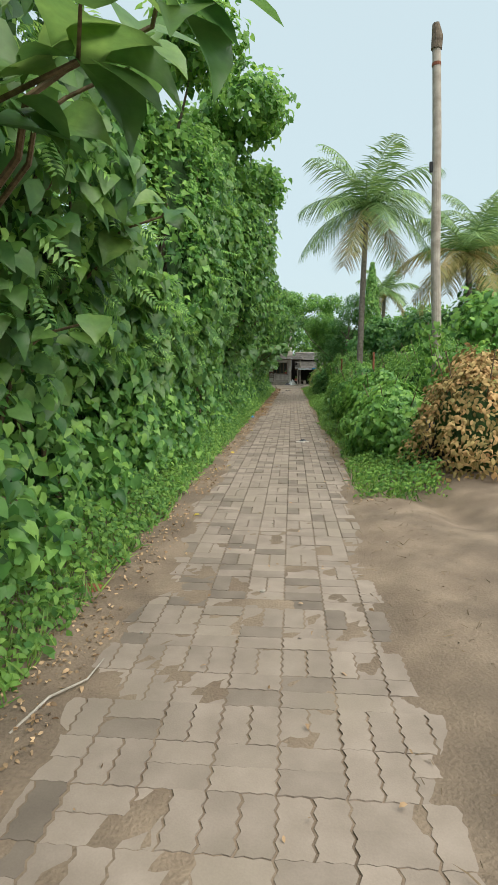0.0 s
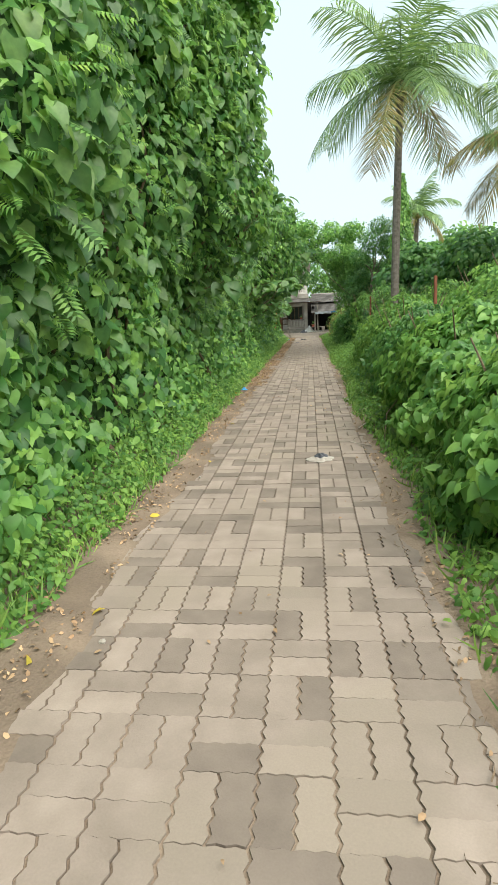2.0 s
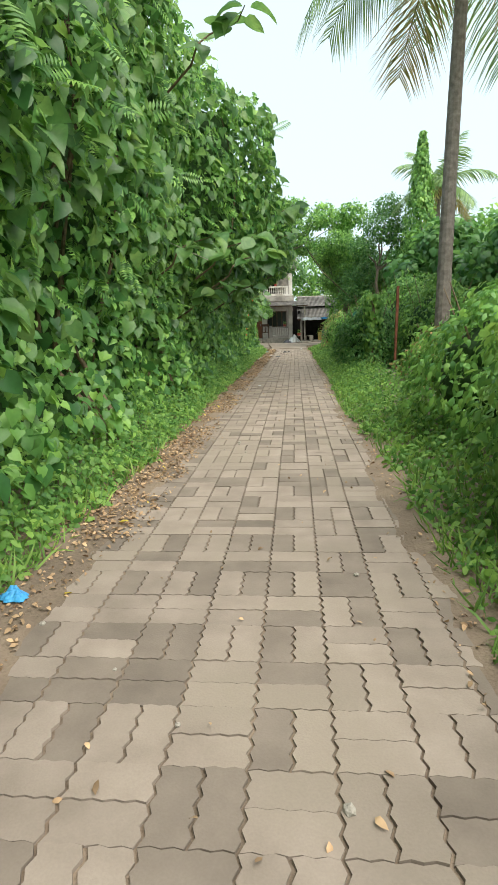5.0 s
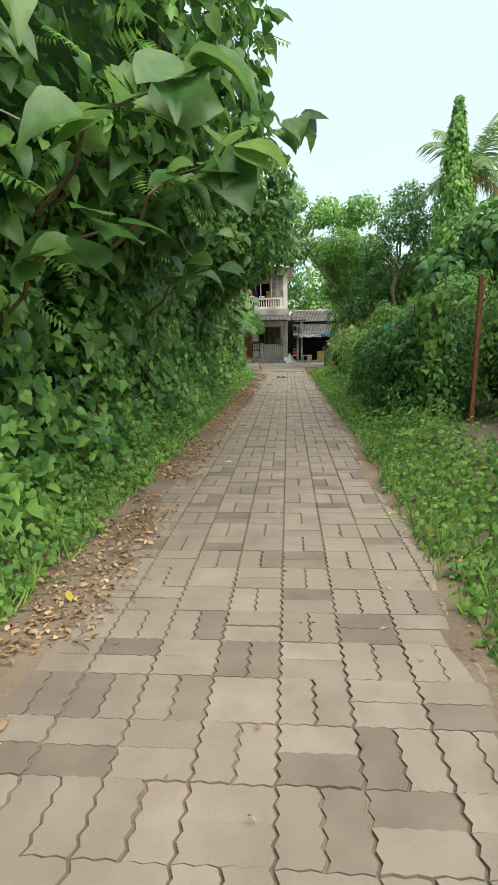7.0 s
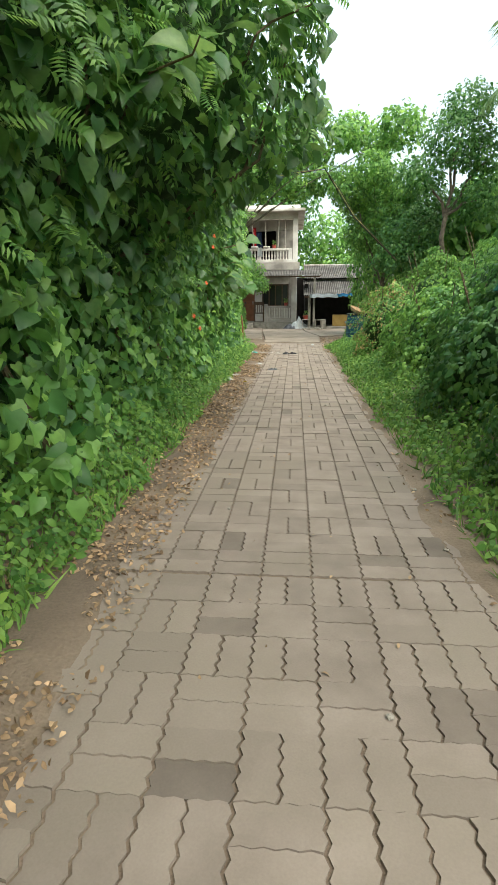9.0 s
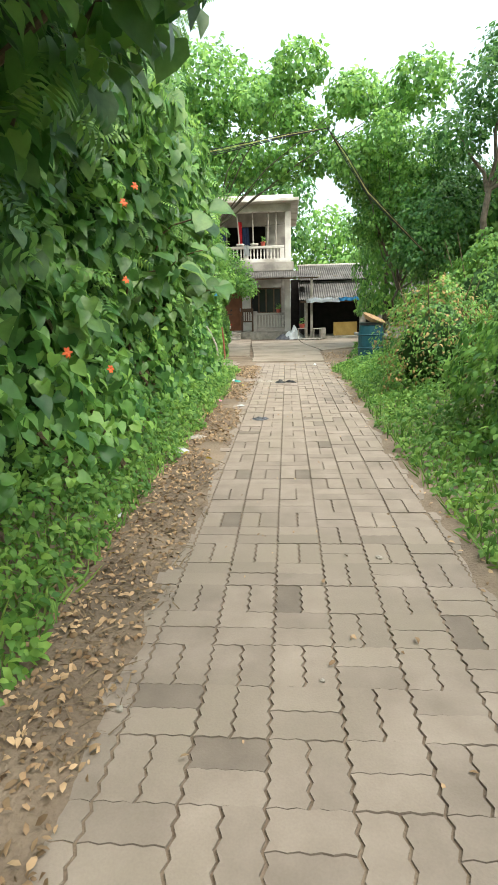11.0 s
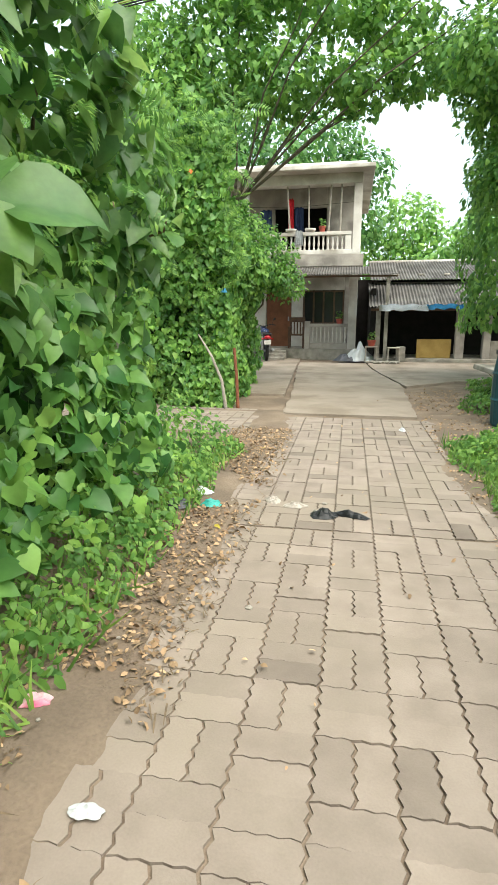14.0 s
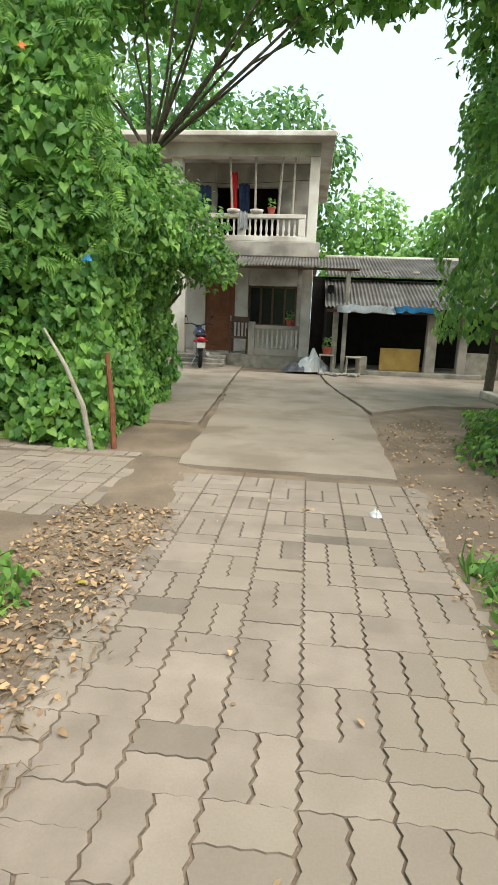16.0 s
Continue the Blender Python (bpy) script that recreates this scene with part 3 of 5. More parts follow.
def tree(x, y, h, trunk_h, crowns, label, n=5000, size=(0.07, 0.14), material=M_LEAF, shape=OVAL, r0=0.09, lean=(0, 0), name="tree", gaps=0.0):
    """Trunk, limbs out to each clump of the crown, and leaves in the clumps."""
    ob = thing(name, x, y, 0, label, "tree", "trees along the lane")
    top = (lean[0], lean[1], trunk_h)
    part("trunk", tubed(limb((0, 0, -0.05), top, 0, 6), [r0 * 1.25, r0, r0 * 0.93, r0 * 0.87, r0 * 0.8, r0 * 0.74, r0 * 0.66], 10), M_BARK, ob)
    tot = sum(c[3] ** 2 for c in crowns)
    for (cx, cy, cz, r) in crowns:
        part("limb", tubed(limb(top, (cx, cy, cz), -0.1), [r0 * 0.55, r0 * 0.45, r0 * 0.35, r0 * 0.22, r0 * 0.1], 7), M_BARK, ob)
        m = int(n * r * r / tot)
        d = rng.normal(0, 1, (m, 3))
        d /= np.linalg.norm(d, axis=1)[:, None]
        rad = r * (0.45 + 0.55 * rng.uniform(0, 1, m) ** 0.6) * (1 + 0.35 * lump(d[:, 0] * 2.2 + cx, d[:, 1] * 2.2 + d[:, 2] * 1.7 + cz, 1.0, cy))
        if gaps:
            keep = lump(d[:, 0] * 5 + cx, d[:, 2] * 5 + d[:, 1] * 3, 1.0, cz) > gaps - 1.0
            d, rad = d[keep], rad[keep]
            m = len(d)
        p = d * rad[:, None] * (1, 1, 0.78) + (cx, cy, cz)
        leaves("crown", p, d * 0.6 + (0, -0.2, 0.6), d * 0.4 + (0, 0, -0.7), rng.uniform(*size, m), shape, material, ob, 0.5)
    return ob


def spire(x, y, h, r, n, label):
    ob = thing("spire_tree", x, y, 0, label, "tree", "trees along the lane")
    part("trunk", tubed([(0, 0, -0.05), (0.05, 0, h * 0.5), (0, 0.03, h * 0.97)], [0.08, 0.06, 0.02], 8), M_BARK, ob)
    z = h * rng.uniform(0.12, 1.0, n) ** 0.9
    a = rng.uniform(0, 2 * math.pi, n)
    rr = r * np.clip((h - z) / h * 2.0, 0.03, 1) ** 0.7 * (0.55 + 0.45 * rng.uniform(0, 1, n) ** 0.5) * (1 + 0.35 * lump(a * 1.5, z * 1.6, 1.0, x))
    p = np.stack([rr * np.cos(a), rr * np.sin(a), z], 1)
    f = np.stack([np.cos(a), np.sin(a), 0.3 + 0 * a], 1)
    leaves("crown", p, f, np.tile((0, 0, -1.0), (n, 1)) + 0.3 * f, rng.uniform(0.10, 0.2, n), OVAL, M_LEAF, ob, 0.35)
    return ob


spire(5.5, 38.6, 8.7, 0.72, 7000, "tall narrow tree wrapped in green creeper")
spire(3.15, 47.4, 7.2, 0.95, 7000, "tall narrow drooping-leaved green tree")
tree(4.2, 41.4, 6.8, 3.6, [(0.2, 0, 5.6, 1.0), (1.2, 0.2, 5.2, 0.9), (-0.7, 0, 4.7, 0.7), (0.5, 0.3, 6.5, 0.7), (1.0, 0, 4.0, 0.8)], "open-crowned green tree with a pale slim trunk", 6500, (0.08, 0.15), M_LEAFD)
tree(2.75, 45.3, 5.2, 1.7, [(0.1, -0.3, 3.8, 1.1), (1.0, -0.6, 3.0, 1.0), (-0.5, -0.5, 3.4, 0.65), (0.5, 0.2, 4.7, 0.85), (1.5, 0.2, 3.9, 1.0), (1.4, -0.8, 2.1, 0.75), (-0.6, -0.2, 4.4, 0.6), (-0.9, -0.9, 4.7, 0.65), (0.3, -1.2, 4.2, 0.8), (-1.0, -1.4, 4.9, 0.7), (-0.4, -1.8, 5.3, 0.75), (0.6, -1.6, 4.9, 0.85), (-1.2, -0.4, 5.3, 0.65)], "leafy tree with a thin leaning trunk beside the yard", 20000, (0.07, 0.15), M_LEAF, lean=(0.35, -0.2), r0=0.045)
tree(3.7, 43.2, 4.5, 1.6, [(0, 0, 3.4, 1.1), (-0.5, -0.4, 2.6, 0.8), (0.5, 0.4, 4.3, 0.8)], "dark green leafy tree behind the drum", 8000, (0.07, 0.14), M_LEAFD)
tree(-3.1, 46.6, 8.5, 3.6, [(0.4, 0, 6.2, 1.3), (1.7, -0.6, 5.5, 0.85), (-1.3, 0, 6.2, 1.5), (0.8, -0.5, 7.6, 1.3), (3.0, -0.8, 5.3, 0.7), (-0.5, -0.8, 5.0, 1.0), (2.6, -0.5, 7.0, 1.1), (4.0, -0.9, 5.4, 0.6), (3.6, -0.3, 6.4, 0.8), (5.0, -1.0, 7.0, 0.75), (5.8, -1.2, 6.5, 0.7), (4.6, -2.6, 6.4, 0.6), (2.4, -2.8, 6.3, 0.6), (3.4, -3.2, 6.9, 0.7), (6.4, -2.6, 6.6, 0.8)], "broad tree whose thin branches hang over the drive", 15000, (0.08, 0.16), M_LEAF, shape=HEART, r0=0.045, lean=(0.5, 0.1))
tree(-2.9, 12.4, 7.5, 3.2, [(0.3, 0, 5.6, 1.3), (0.7, 1.2, 6.4, 1.2), (-0.4, -1.2, 6.0, 1.1), (0.9, 0.4, 4.4, 1.0), (1.7, 2.2, 4.6, 0.8), (1.9, 1.0, 7.3, 1.0), (1.9, 3.0, 6.2, 0.9), (1.2, -1.5, 7.4, 0.9)], "leafy tree overgrown with creeper behind the hedge", 15000, (0.1, 0.18), M_LEAF, shape=HEART, r0=0.11)
tree(-3.2, 2.0, 7.5, 3.2, [(0.6, 0, 5.6, 1.4), (0.9, 2.0, 5.4, 1.3), (0.7, -2.2, 5.6, 1.4)], "leafy tree overgrown with creeper behind the hedge", 9000, (0.1, 0.18), M_LEAFD, shape=HEART, r0=0.11)
tree(-3.2, 20.5, 7.5, 3.4, [(0.5, 0, 5.9, 1.4), (1.3, -1.0, 5.2, 0.9), (0.4, 1.6, 5.6, 1.1)], "leafy tree overgrown with creeper behind the hedge", 9000, (0.1, 0.18), M_LEAFD, shape=HEART, r0=0.11)
tree(-3.4, 35.5, 7.0, 3.2, [(0, 0, 5.4, 1.3), (0.9, 1.4, 5.2, 1.0), (0.4, -1.5, 5.0, 1.1)], "feathery leafy tree behind the hedge", 3000, (0.25, 0.42), M_WEED, shape=PINNATE, r0=0.1)
FAR = "distant leafy green tree beyond the houses"
for (fx, fy, fh, fr) in [(-5.5, 60, 11, 2.6), (-1.5, 63, 10.5, 2.4), (2.5, 66, 7.5, 2.4), (6, 62, 6.2, 2.2), (9.5, 58, 7.0, 2.6), (13, 52, 7.5, 2.8), (-9.5, 55, 10, 3.0), (7.8, 47.5, 6.0, 2.0), (10, 43, 6.5, 2.4), (8.5, 36, 5.2, 2.0), (11, 30, 6.5, 2.4), (7.2, 31, 4.6, 1.7), (9, 25, 5.5, 2.0), (6.8, 19, 4.0, 1.6), (8.0, 14, 4.2, 1.8), (12, 20, 6, 2.3), (5.6, 34.5, 4.6, 1.5), (6.0, 43.5, 5.0, 1.5)]:
    tree(fx, fy, fh, fh * 0.45, [(0, 0, fh - fr * 0.6, fr * 0.8), (fr * 0.7, 0, fh - fr * 1.1, fr * 0.65), (-fr * 0.7, 0.3, fh - fr * 1.2, fr * 0.65), (0.2, -fr * 0.5, fh - fr * 1.6, fr * 0.6), (-fr * 0.3, 0, fh - fr * 1.9, fr * 0.7), (fr * 0.6, -0.2, fh - fr * 2.0, fr * 0.6)], FAR, 3800, (0.22, 0.42), M_LEAFD if int(fx) % 2 else M_LEAF, shape=OVAL, r0=0.12)


def palm(x, y, h, n_frond, length, label, yellow=3, lean=(0.0, 0.0)):
    ob = thing("coconut_palm", x, y, 0, label, "palm", "palms beside the lane")
    pts = [(lean[0] * (k / 8) ** 2, lean[1] * (k / 8) ** 2, h * k / 8) for k in range(9)]
    part("trunk", tubed([(p[0], p[1], p[2] - 0.05) for p in pts], [0.19, 0.15, 0.14, 0.135, 0.13, 0.125, 0.12, 0.115, 0.13], 12), M_PALMBARK, ob)
    top = Vector(pts[-1])
    for k in range(n_frond):
        az = 2 * math.pi * (k * 0.381966) + 0.3
        up = radians(78 - 105 * (k / n_frond))
        ln = length * random.uniform(0.85, 1.1)
        spine, d = [top.copy()], Vector((math.cos(az) * math.cos(up), math.sin(az) * math.cos(up), math.sin(up)))
        steps = 14
        for s in range(steps):
            d = (d + Vector((0, 0, -0.075 - 0.05 * (s / steps)))).normalized()
            spine.append(spine[-1] + d * ln / steps)
        old = k >= n_frond - yellow
        fr = part("frond", tubed(spine, [0.028 * (1 - s / (steps + 1)) + 0.004 for s in range(steps + 1)], 5), M_FRONDY if old else M_FROND, ob)
        v, t = [], []
        for s in range(1, steps * 4):
            q = s / 4
            i = int(q)
            if i >= steps:
                break
            c = spine[i].lerp(spine[i + 1], q - i)
            dd = (spine[i + 1] - spine[i]).normalized()
            side = dd.cross(Vector((0, 0, 1)))
            side = side.normalized() if side.length > 0.05 else Vector((1, 0, 0))
            ll = length * 0.26 * (0.35 + 1.1 * math.sin(math.pi * min(0.98, 0.12 + q / steps * 0.86)) ** 0.8) * random.uniform(0.85, 1.1)
            for sg in (-1, 1):
                w = (side * sg * 0.75 + dd * 0.55 + Vector((0, 0, random.uniform(-0.55, -0.1)))).normalized()
                b = len(v)
                e = c + w * ll + Vector((0, 0, -0.18 * ll))
                mid = c + w * ll * 0.5
                v += [c - dd * 0.015, c + dd * 0.02, mid + dd * 0.022, mid - dd * 0.022, e]
                t += [(b, b + 1, b + 2), (b, b + 2, b + 3), (b + 3, b + 2, b + 4)]
        tris("leaflet_fringe", np.array(v), np.array(t), M_FRONDY if old else M_FROND, fr, kind="stuff")
    for k in range(7):
        bm = bmesh.new()
        bmesh.ops.create_icosphere(bm, subdivisions=2, radius=0.11, matrix=Matrix.Translation(top + Vector((0.2 * math.cos(k), 0.2 * math.sin(k), -0.22 - 0.06 * (k % 3)))) @ Matrix.Diagonal((0.9, 0.9, 1.2, 1)))
        part("coconut", bm, M_FRONDY if k % 2 else M_FROND, ob, smooth=True)
    return ob


palm(3.25, 25.8, 8.6, 22, 3.7, "tall coconut palm with a slender grey trunk and green fronds", 3, (0.15, 0.0))
palm(7.8, 24.5, 6.3, 18, 3.2, "coconut palm with drooping half-yellow fronds", 9, (-0.3, 0.1))
palm(9.0, 28.0, 7.6, 16, 3.0, "coconut palm with drooping half-yellow fronds", 7, (0.3, 0.1))
palm(6.6, 40.5, 7.0, 14, 2.4, "dark coconut palm behind the creeper-wrapped tree", 3, (0.1, 0.1))


# ---- broad-leaved sprigs ----
def sprig(x, y, z, n, size, towards, label="branch of large broad green leaves reaching over the lane"):
    """A branch that comes out of the hedge and carries big leaves, each its own part."""
    ob = thing("leafy_branch", x, y, z, label, "branch", "broad-leaved branches")
    root = Vector((-1.0, 0.5, -0.55)) * 0.9
    pts = limb(root, (0, 0, 0), -0.12, 5)
    part("stem", tubed(pts, [0.016, 0.014, 0.012, 0.01, 0.008, 0.005], 6), M_TWIG, ob)
    for k in range(n):
        a = pts[2 + k % 4].lerp(Vector((0, 0, 0)), random.uniform(0, 0.5))
        az = k * 2.4 + towards
        tip = np.array([[math.cos(az) * 0.8 + 0.25, math.sin(az) * 0.8 - 0.2, -0.55 + 0.5 * (k % 3 == 0)]])
        fac = np.array([[0.25, -0.45, 0.85]])
        s = size * random.uniform(0.65, 1.1)
        stem_end = a + Vector(tip[0]) * 0.05
        v, t = leaf_arrays(np.array([stem_end]), fac, tip, np.array([s]), BROAD, 0.25)
        tris("leaf", v, t, M_BIG, ob)
    return ob


for q in [(-0.2, 2.0, 2.5, 12, 0.30, 0), (-0.4, 1.9, 2.36, 10, 0.28, 1), (-0.45, 2.6, 2.7, 10, 0.26, 4), (-0.9, 1.6, 1.75, 8, 0.24, 2), (-0.75, 4.4, 2.6, 9, 0.26, 3), (-1.05, 3.6, 1.75, 7, 0.22, 4),
          (-0.95, 14.2, 1.95, 9, 0.30, 1), (-0.6, 15.5, 2.9, 12, 0.28, 2), (0.25, 26.0, 3.55, 12, 0.36, 0), (-0.2, 20.4, 4.3, 10, 0.28, 2), (-0.32, 22.3, 2.42, 13, 0.32, 0), (-0.75, 21.4, 2.35, 10, 0.26, 1), (-0.7, 22.4, 1.8, 9, 0.28, 3),
          (-0.2, 23.1, 2.32, 12, 0.33, 0), (-0.58, 25.35, 1.98, 8, 0.32, 2), (-1.0, 36.2, 1.6, 9, 0.30, 4), (-0.85, 25.6, 2.3, 9, 0.32, 4), (-0.7, 26.6, 2.9, 9, 0.26, 5), (0.2, 29.6, 3.6, 11, 0.28, 0), (-0.6, 28.6, 2.9, 10, 0.26, 1), (-0.2, 31.2, 3.1, 10, 0.26, 2),
          (-0.9, 34.7, 2.3, 9, 0.30, 0), (-1.1, 34.0, 1.75, 8, 0.28, 2), (-1.2, 36.3, 1.7, 9, 0.30, 3), (-1.05, 36.0, 2.1, 8, 0.26, 5), (-1.3, 38.6, 1.9, 7, 0.22, 1)]:
    sprig(*q)


# ---- creeper mound by the yard ----
def mound():
    ob = thing("creeper_mound", -3.2, 43.6, 0, "mound of creeper smothering an old fence and small tree", "bush")
    n = 15000
    y, z = rng.uniform(-1.0, 2.4, n), rng.uniform(0.0, 1.0, n)
    h = 3.9 - 0.25 * y + 0.3 * lump(y, y * 0, 1.5, 1)
    x = 1.25 - 0.12 * (z * 3) + 0.28 * lump(y + 3, z * 4, 1.0, 2) + 0.45 * np.exp(-((z * h - 2.2) / 0.6) ** 2)
    side = np.stack([x - 0.4 * rng.uniform(0, 1, n) ** 2, y, z * h], 1)
    xf, zf = rng.uniform(-3.5, 1.45, n), rng.uniform(0, 1, n)
    hf = 3.9 + 0.3 * lump(xf, xf * 0, 1.4, 4)
    front = np.stack([xf, -0.95 + 0.25 * lump(xf, zf * 4, 1.0, 3) + 0.4 * rng.uniform(0, 1, n) ** 2 - 0.2 * np.sin(zf * 3), zf * hf], 1)
    p = np.concatenate([side, front])
    f = np.concatenate([np.tile((0.9, -0.3, 0.4), (n, 1)), np.tile((0.15, -0.9, 0.4), (n, 1))])
    leaves("foliage", p, f, np.tile((0.1, -0.2, -0.9), (2 * n, 1)), rng.uniform(0.05, 0.11, 2 * n), HEART, M_LEAF, ob, 0.45)
    m = 700
    xf, zf = rng.uniform(-3.2, 1.6, m), rng.uniform(1.6, 4.2, m)
    leaves("leaf_sprays", np.stack([xf, -0.9 - 0.25 * rng.uniform(0, 1, m), zf], 1), np.tile((0.2, -0.6, 0.7), (m, 1)), np.tile((0.4, -0.5, -0.3), (m, 1)), rng.uniform(0.25, 0.42, m), PINNATE, M_WEED, ob, 0.5)
    # solid dark core: shade deep in the creeper, given as colour
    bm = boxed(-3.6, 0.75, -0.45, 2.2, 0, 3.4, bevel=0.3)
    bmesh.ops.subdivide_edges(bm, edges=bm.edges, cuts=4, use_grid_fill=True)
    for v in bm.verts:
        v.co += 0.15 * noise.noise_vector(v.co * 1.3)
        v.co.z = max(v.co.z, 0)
    part("thicket_shade", bm, M_CORE, ob)
    part("dead_branch", tubed([(1.38, -1.2, 0.0), (1.34, -1.25, 0.4), (1.2, -1.27, 0.75), (1.0, -1.22, 1.05)], [0.026, 0.022, 0.018, 0.010], 8), M_POLE, ob, "bare pale dead branch")
    part("post", tubed([(1.52, -1.0, -0.05), (1.50, -0.98, 0.4), (1.47, -1.0, 0.85)], [0.026, 0.024, 0.022], 8), M_RUST, ob, "rusty brown post")
    return ob


mound()
tree(-2.1, 46.0, 3.2, 1.3, [(0.3, -0.3, 2.3, 0.7), (-0.2, -0.2, 2.75, 0.75), (0.75, -0.4, 1.95, 0.42), (-0.6, 0, 2.2, 0.8)], "small leafy shrub tree leaning towards the drive", 6500, (0.06, 0.12), M_LEAF, r0=0.04)


# ---- house at the end of the lane ----
HX, SX = -0.8, -0.45
def corrugated(x0, x1, ya, za, yb, zb, wave=0.075, amp=0.018):
    """A corrugated sheet from edge a (front) up to edge b, with thickness."""
    bm = bmesh.new()
    n = int((x1 - x0) / wave * 6)
    rows = []
    for lift in (0.0, 0.008):
        for (yy, zz) in ((ya, za), (yb, zb)):
            rows.append([bm.verts.new((x0 + (x1 - x0) * k / n, yy + 0.012 * math.sin(k * 0.05 + x0), zz + lift + amp * math.sin(2 * math.pi * (x0 + (x1 - x0) * k / n) / wave))) for k in range(n + 1)])
    for k in range(n):
        bm.faces.new((rows[0][k + 1], rows[0][k], rows[1][k], rows[1][k + 1]))
        bm.faces.new((rows[2][k], rows[2][k + 1], rows[3][k + 1], rows[3][k]))
        bm.faces.new((rows[0][k], rows[0][k + 1], rows[2][k + 1], rows[2][k]))
        bm.faces.new((rows[1][k + 1], rows[1][k], rows[3][k], rows[3][k + 1]))
    return bm


def baluster(x, y, z0, z1, parent, w=0.05):
    h = z1 - z0
    bm = turned(bmesh.new(), [(w * 0.5, 0), (w * 0.5, 0.08 * h), (w * 0.32, 0.16 * h), (w * 0.55, 0.4 * h), (w * 0.34, 0.75 * h), (w * 0.5, 0.88 * h), (w * 0.5, h)], 8)
    ob = part("baluster", bm, M_PLASTER, parent, smooth=False)
    ob.location = (x, y, z0)
    return ob


def house():
    ob = thing("house", HX, 52.2, 0, "two-storey whitewashed house with a balcony and shaded porch", "house")
    W = lambda n, *a, m=M_PLASTER, l="", b=0.012: part(n, boxed(*a, bevel=b), m, ob, l)
    W("plinth", -4.8, 0.9, 0.0, 6, -0.05, 0.3, m=M_CONCD)
    for k in range(3):
        W("step", -3.3, -1.25, -0.28 * (3 - k) - 0.002, -0.28 * (2 - k), -0.05, 0.09 * (k + 1), m=M_CONCD, b=0.02)
    # ground floor: back wall of the porch round a door and a window
    W("wall", -4.8, -2.16, 1.5, 1.7, 0.3, 2.76)
    W("wall", -1.3, -0.92, 1.5, 1.7, 0.3, 2.76)
    W("wall", -2.158, -1.302, 1.502, 1.7, 2.28, 2.76)
    W("wall", -0.918, 0.46, 1.502, 1.7, 0.3, 1.05)
    W("wall", -0.918, 0.46, 1.502, 1.7, 2.16, 2.76)
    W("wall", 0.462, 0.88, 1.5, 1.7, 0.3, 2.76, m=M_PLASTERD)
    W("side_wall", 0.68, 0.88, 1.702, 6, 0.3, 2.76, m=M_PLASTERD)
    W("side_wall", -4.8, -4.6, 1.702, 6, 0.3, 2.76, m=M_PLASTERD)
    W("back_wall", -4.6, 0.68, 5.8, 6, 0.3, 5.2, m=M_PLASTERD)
    door = W("door", -2.15, -1.31, 1.55, 1.6, 0.305, 2.27, m=M_DOOR, l="plain brown wooden door", b=0.006)
    for (a, b) in ((0.45, 1.15), (1.3, 2.1)):
        part("door_panel", boxed(-2.02, -1.44, 1.535, 1.552, a, b, bevel=0.012), M_DOOR, door)
    part("bolt", boxed(-1.42, -1.38, 1.515, 1.55, 1.15, 1.3, bevel=0.006), M_STEEL, door)
    win = W("window", -0.9, 0.44, 1.62, 1.64, 1.07, 2.14, m=M_GLASS, l="dark glazed wooden window", b=0.0)
    for x in (-0.91, -0.58, -0.25, 0.1, 0.41):
        part("mullion", boxed(x, x + 0.055, 1.535, 1.618, 1.05, 2.16, bevel=0.006), M_WOOD, win)
    for z in (1.052, 2.1):
        part("rail", boxed(-0.85, 0.4, 1.54, 1.612, z, z + 0.05, bevel=0.006), M_WOOD, win)
    W("column", 0.62, 0.87, 0.0, 0.25, 0.302, 2.76)
    W("column", -2.78, -2.42, 0.0, 0.25, 0.302, 2.76)
    W("column", -4.8, -4.55, 0.0, 0.25, 0.302, 2.76)
    # low porch wall with balusters
    W("parapet", -0.72, -0.55, 0.02, 0.2, 0.302, 1.16, m=M_PLASTERD)
    W("parapet", -0.548, 0.618, 0.04, 0.18, 0.302, 0.48, m=M_PLASTERD)
    W("parapet_cap", -0.548, 0.618, 0.02, 0.2, 0.98, 1.08, m=M_PLASTERD)
    for k in range(9):
        baluster(-0.46 + 0.125 * k, 0.11, 0.48, 0.98, ob, 0.06)
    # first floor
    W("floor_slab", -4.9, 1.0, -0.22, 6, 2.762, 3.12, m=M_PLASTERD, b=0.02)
    W("balcony_kerb", -4.8, 0.7, -0.2, -0.04, 3.122, 3.25)
    W("balcony_rail", -4.8, 0.62, -0.2, -0.02, 3.66, 3.76)
    for (a, b) in ((-4.8, -4.6), (-2.75, -2.5), (-1.06, -0.86), (0.45, 0.62)):
        W("pedestal", a, b, -0.19, -0.03, 3.252, 3.658)
    for k in range(9):
        baluster(-0.76 + 0.14 * k, -0.11, 3.25, 3.66, ob, 0.065)
    for k in range(9):
        baluster(-2.4 + 0.155 * k, -0.11, 3.25, 3.66, ob, 0.065)
    for k in range(11):
        baluster(-4.5 + 0.165 * k, -0.11, 3.25, 3.66, ob, 0.065)
    W("column", 0.66, 0.90, -0.2, 0.05, 3.122, 5.06)
    W("column", -2.78, -2.5, -0.02, 0.2, 3.122, 5.06)
    W("column", -4.8, -4.55, -0.02, 0.2, 3.122, 5.06)
    for x, tilt in ((-1.3, 0.09), (-0.66, 0.02), (0.0, -0.06), (0.3, -0.02)):
        part("balcony_post", tubed([(x + tilt, -0.1, 3.755), (x, -0.1, 5.07)], [0.032, 0.027], 8), M_POLE, ob, "thin crooked grey pole")
    W("beam", -4.8, 0.9, -0.22, 0.1, 5.06, 5.34)
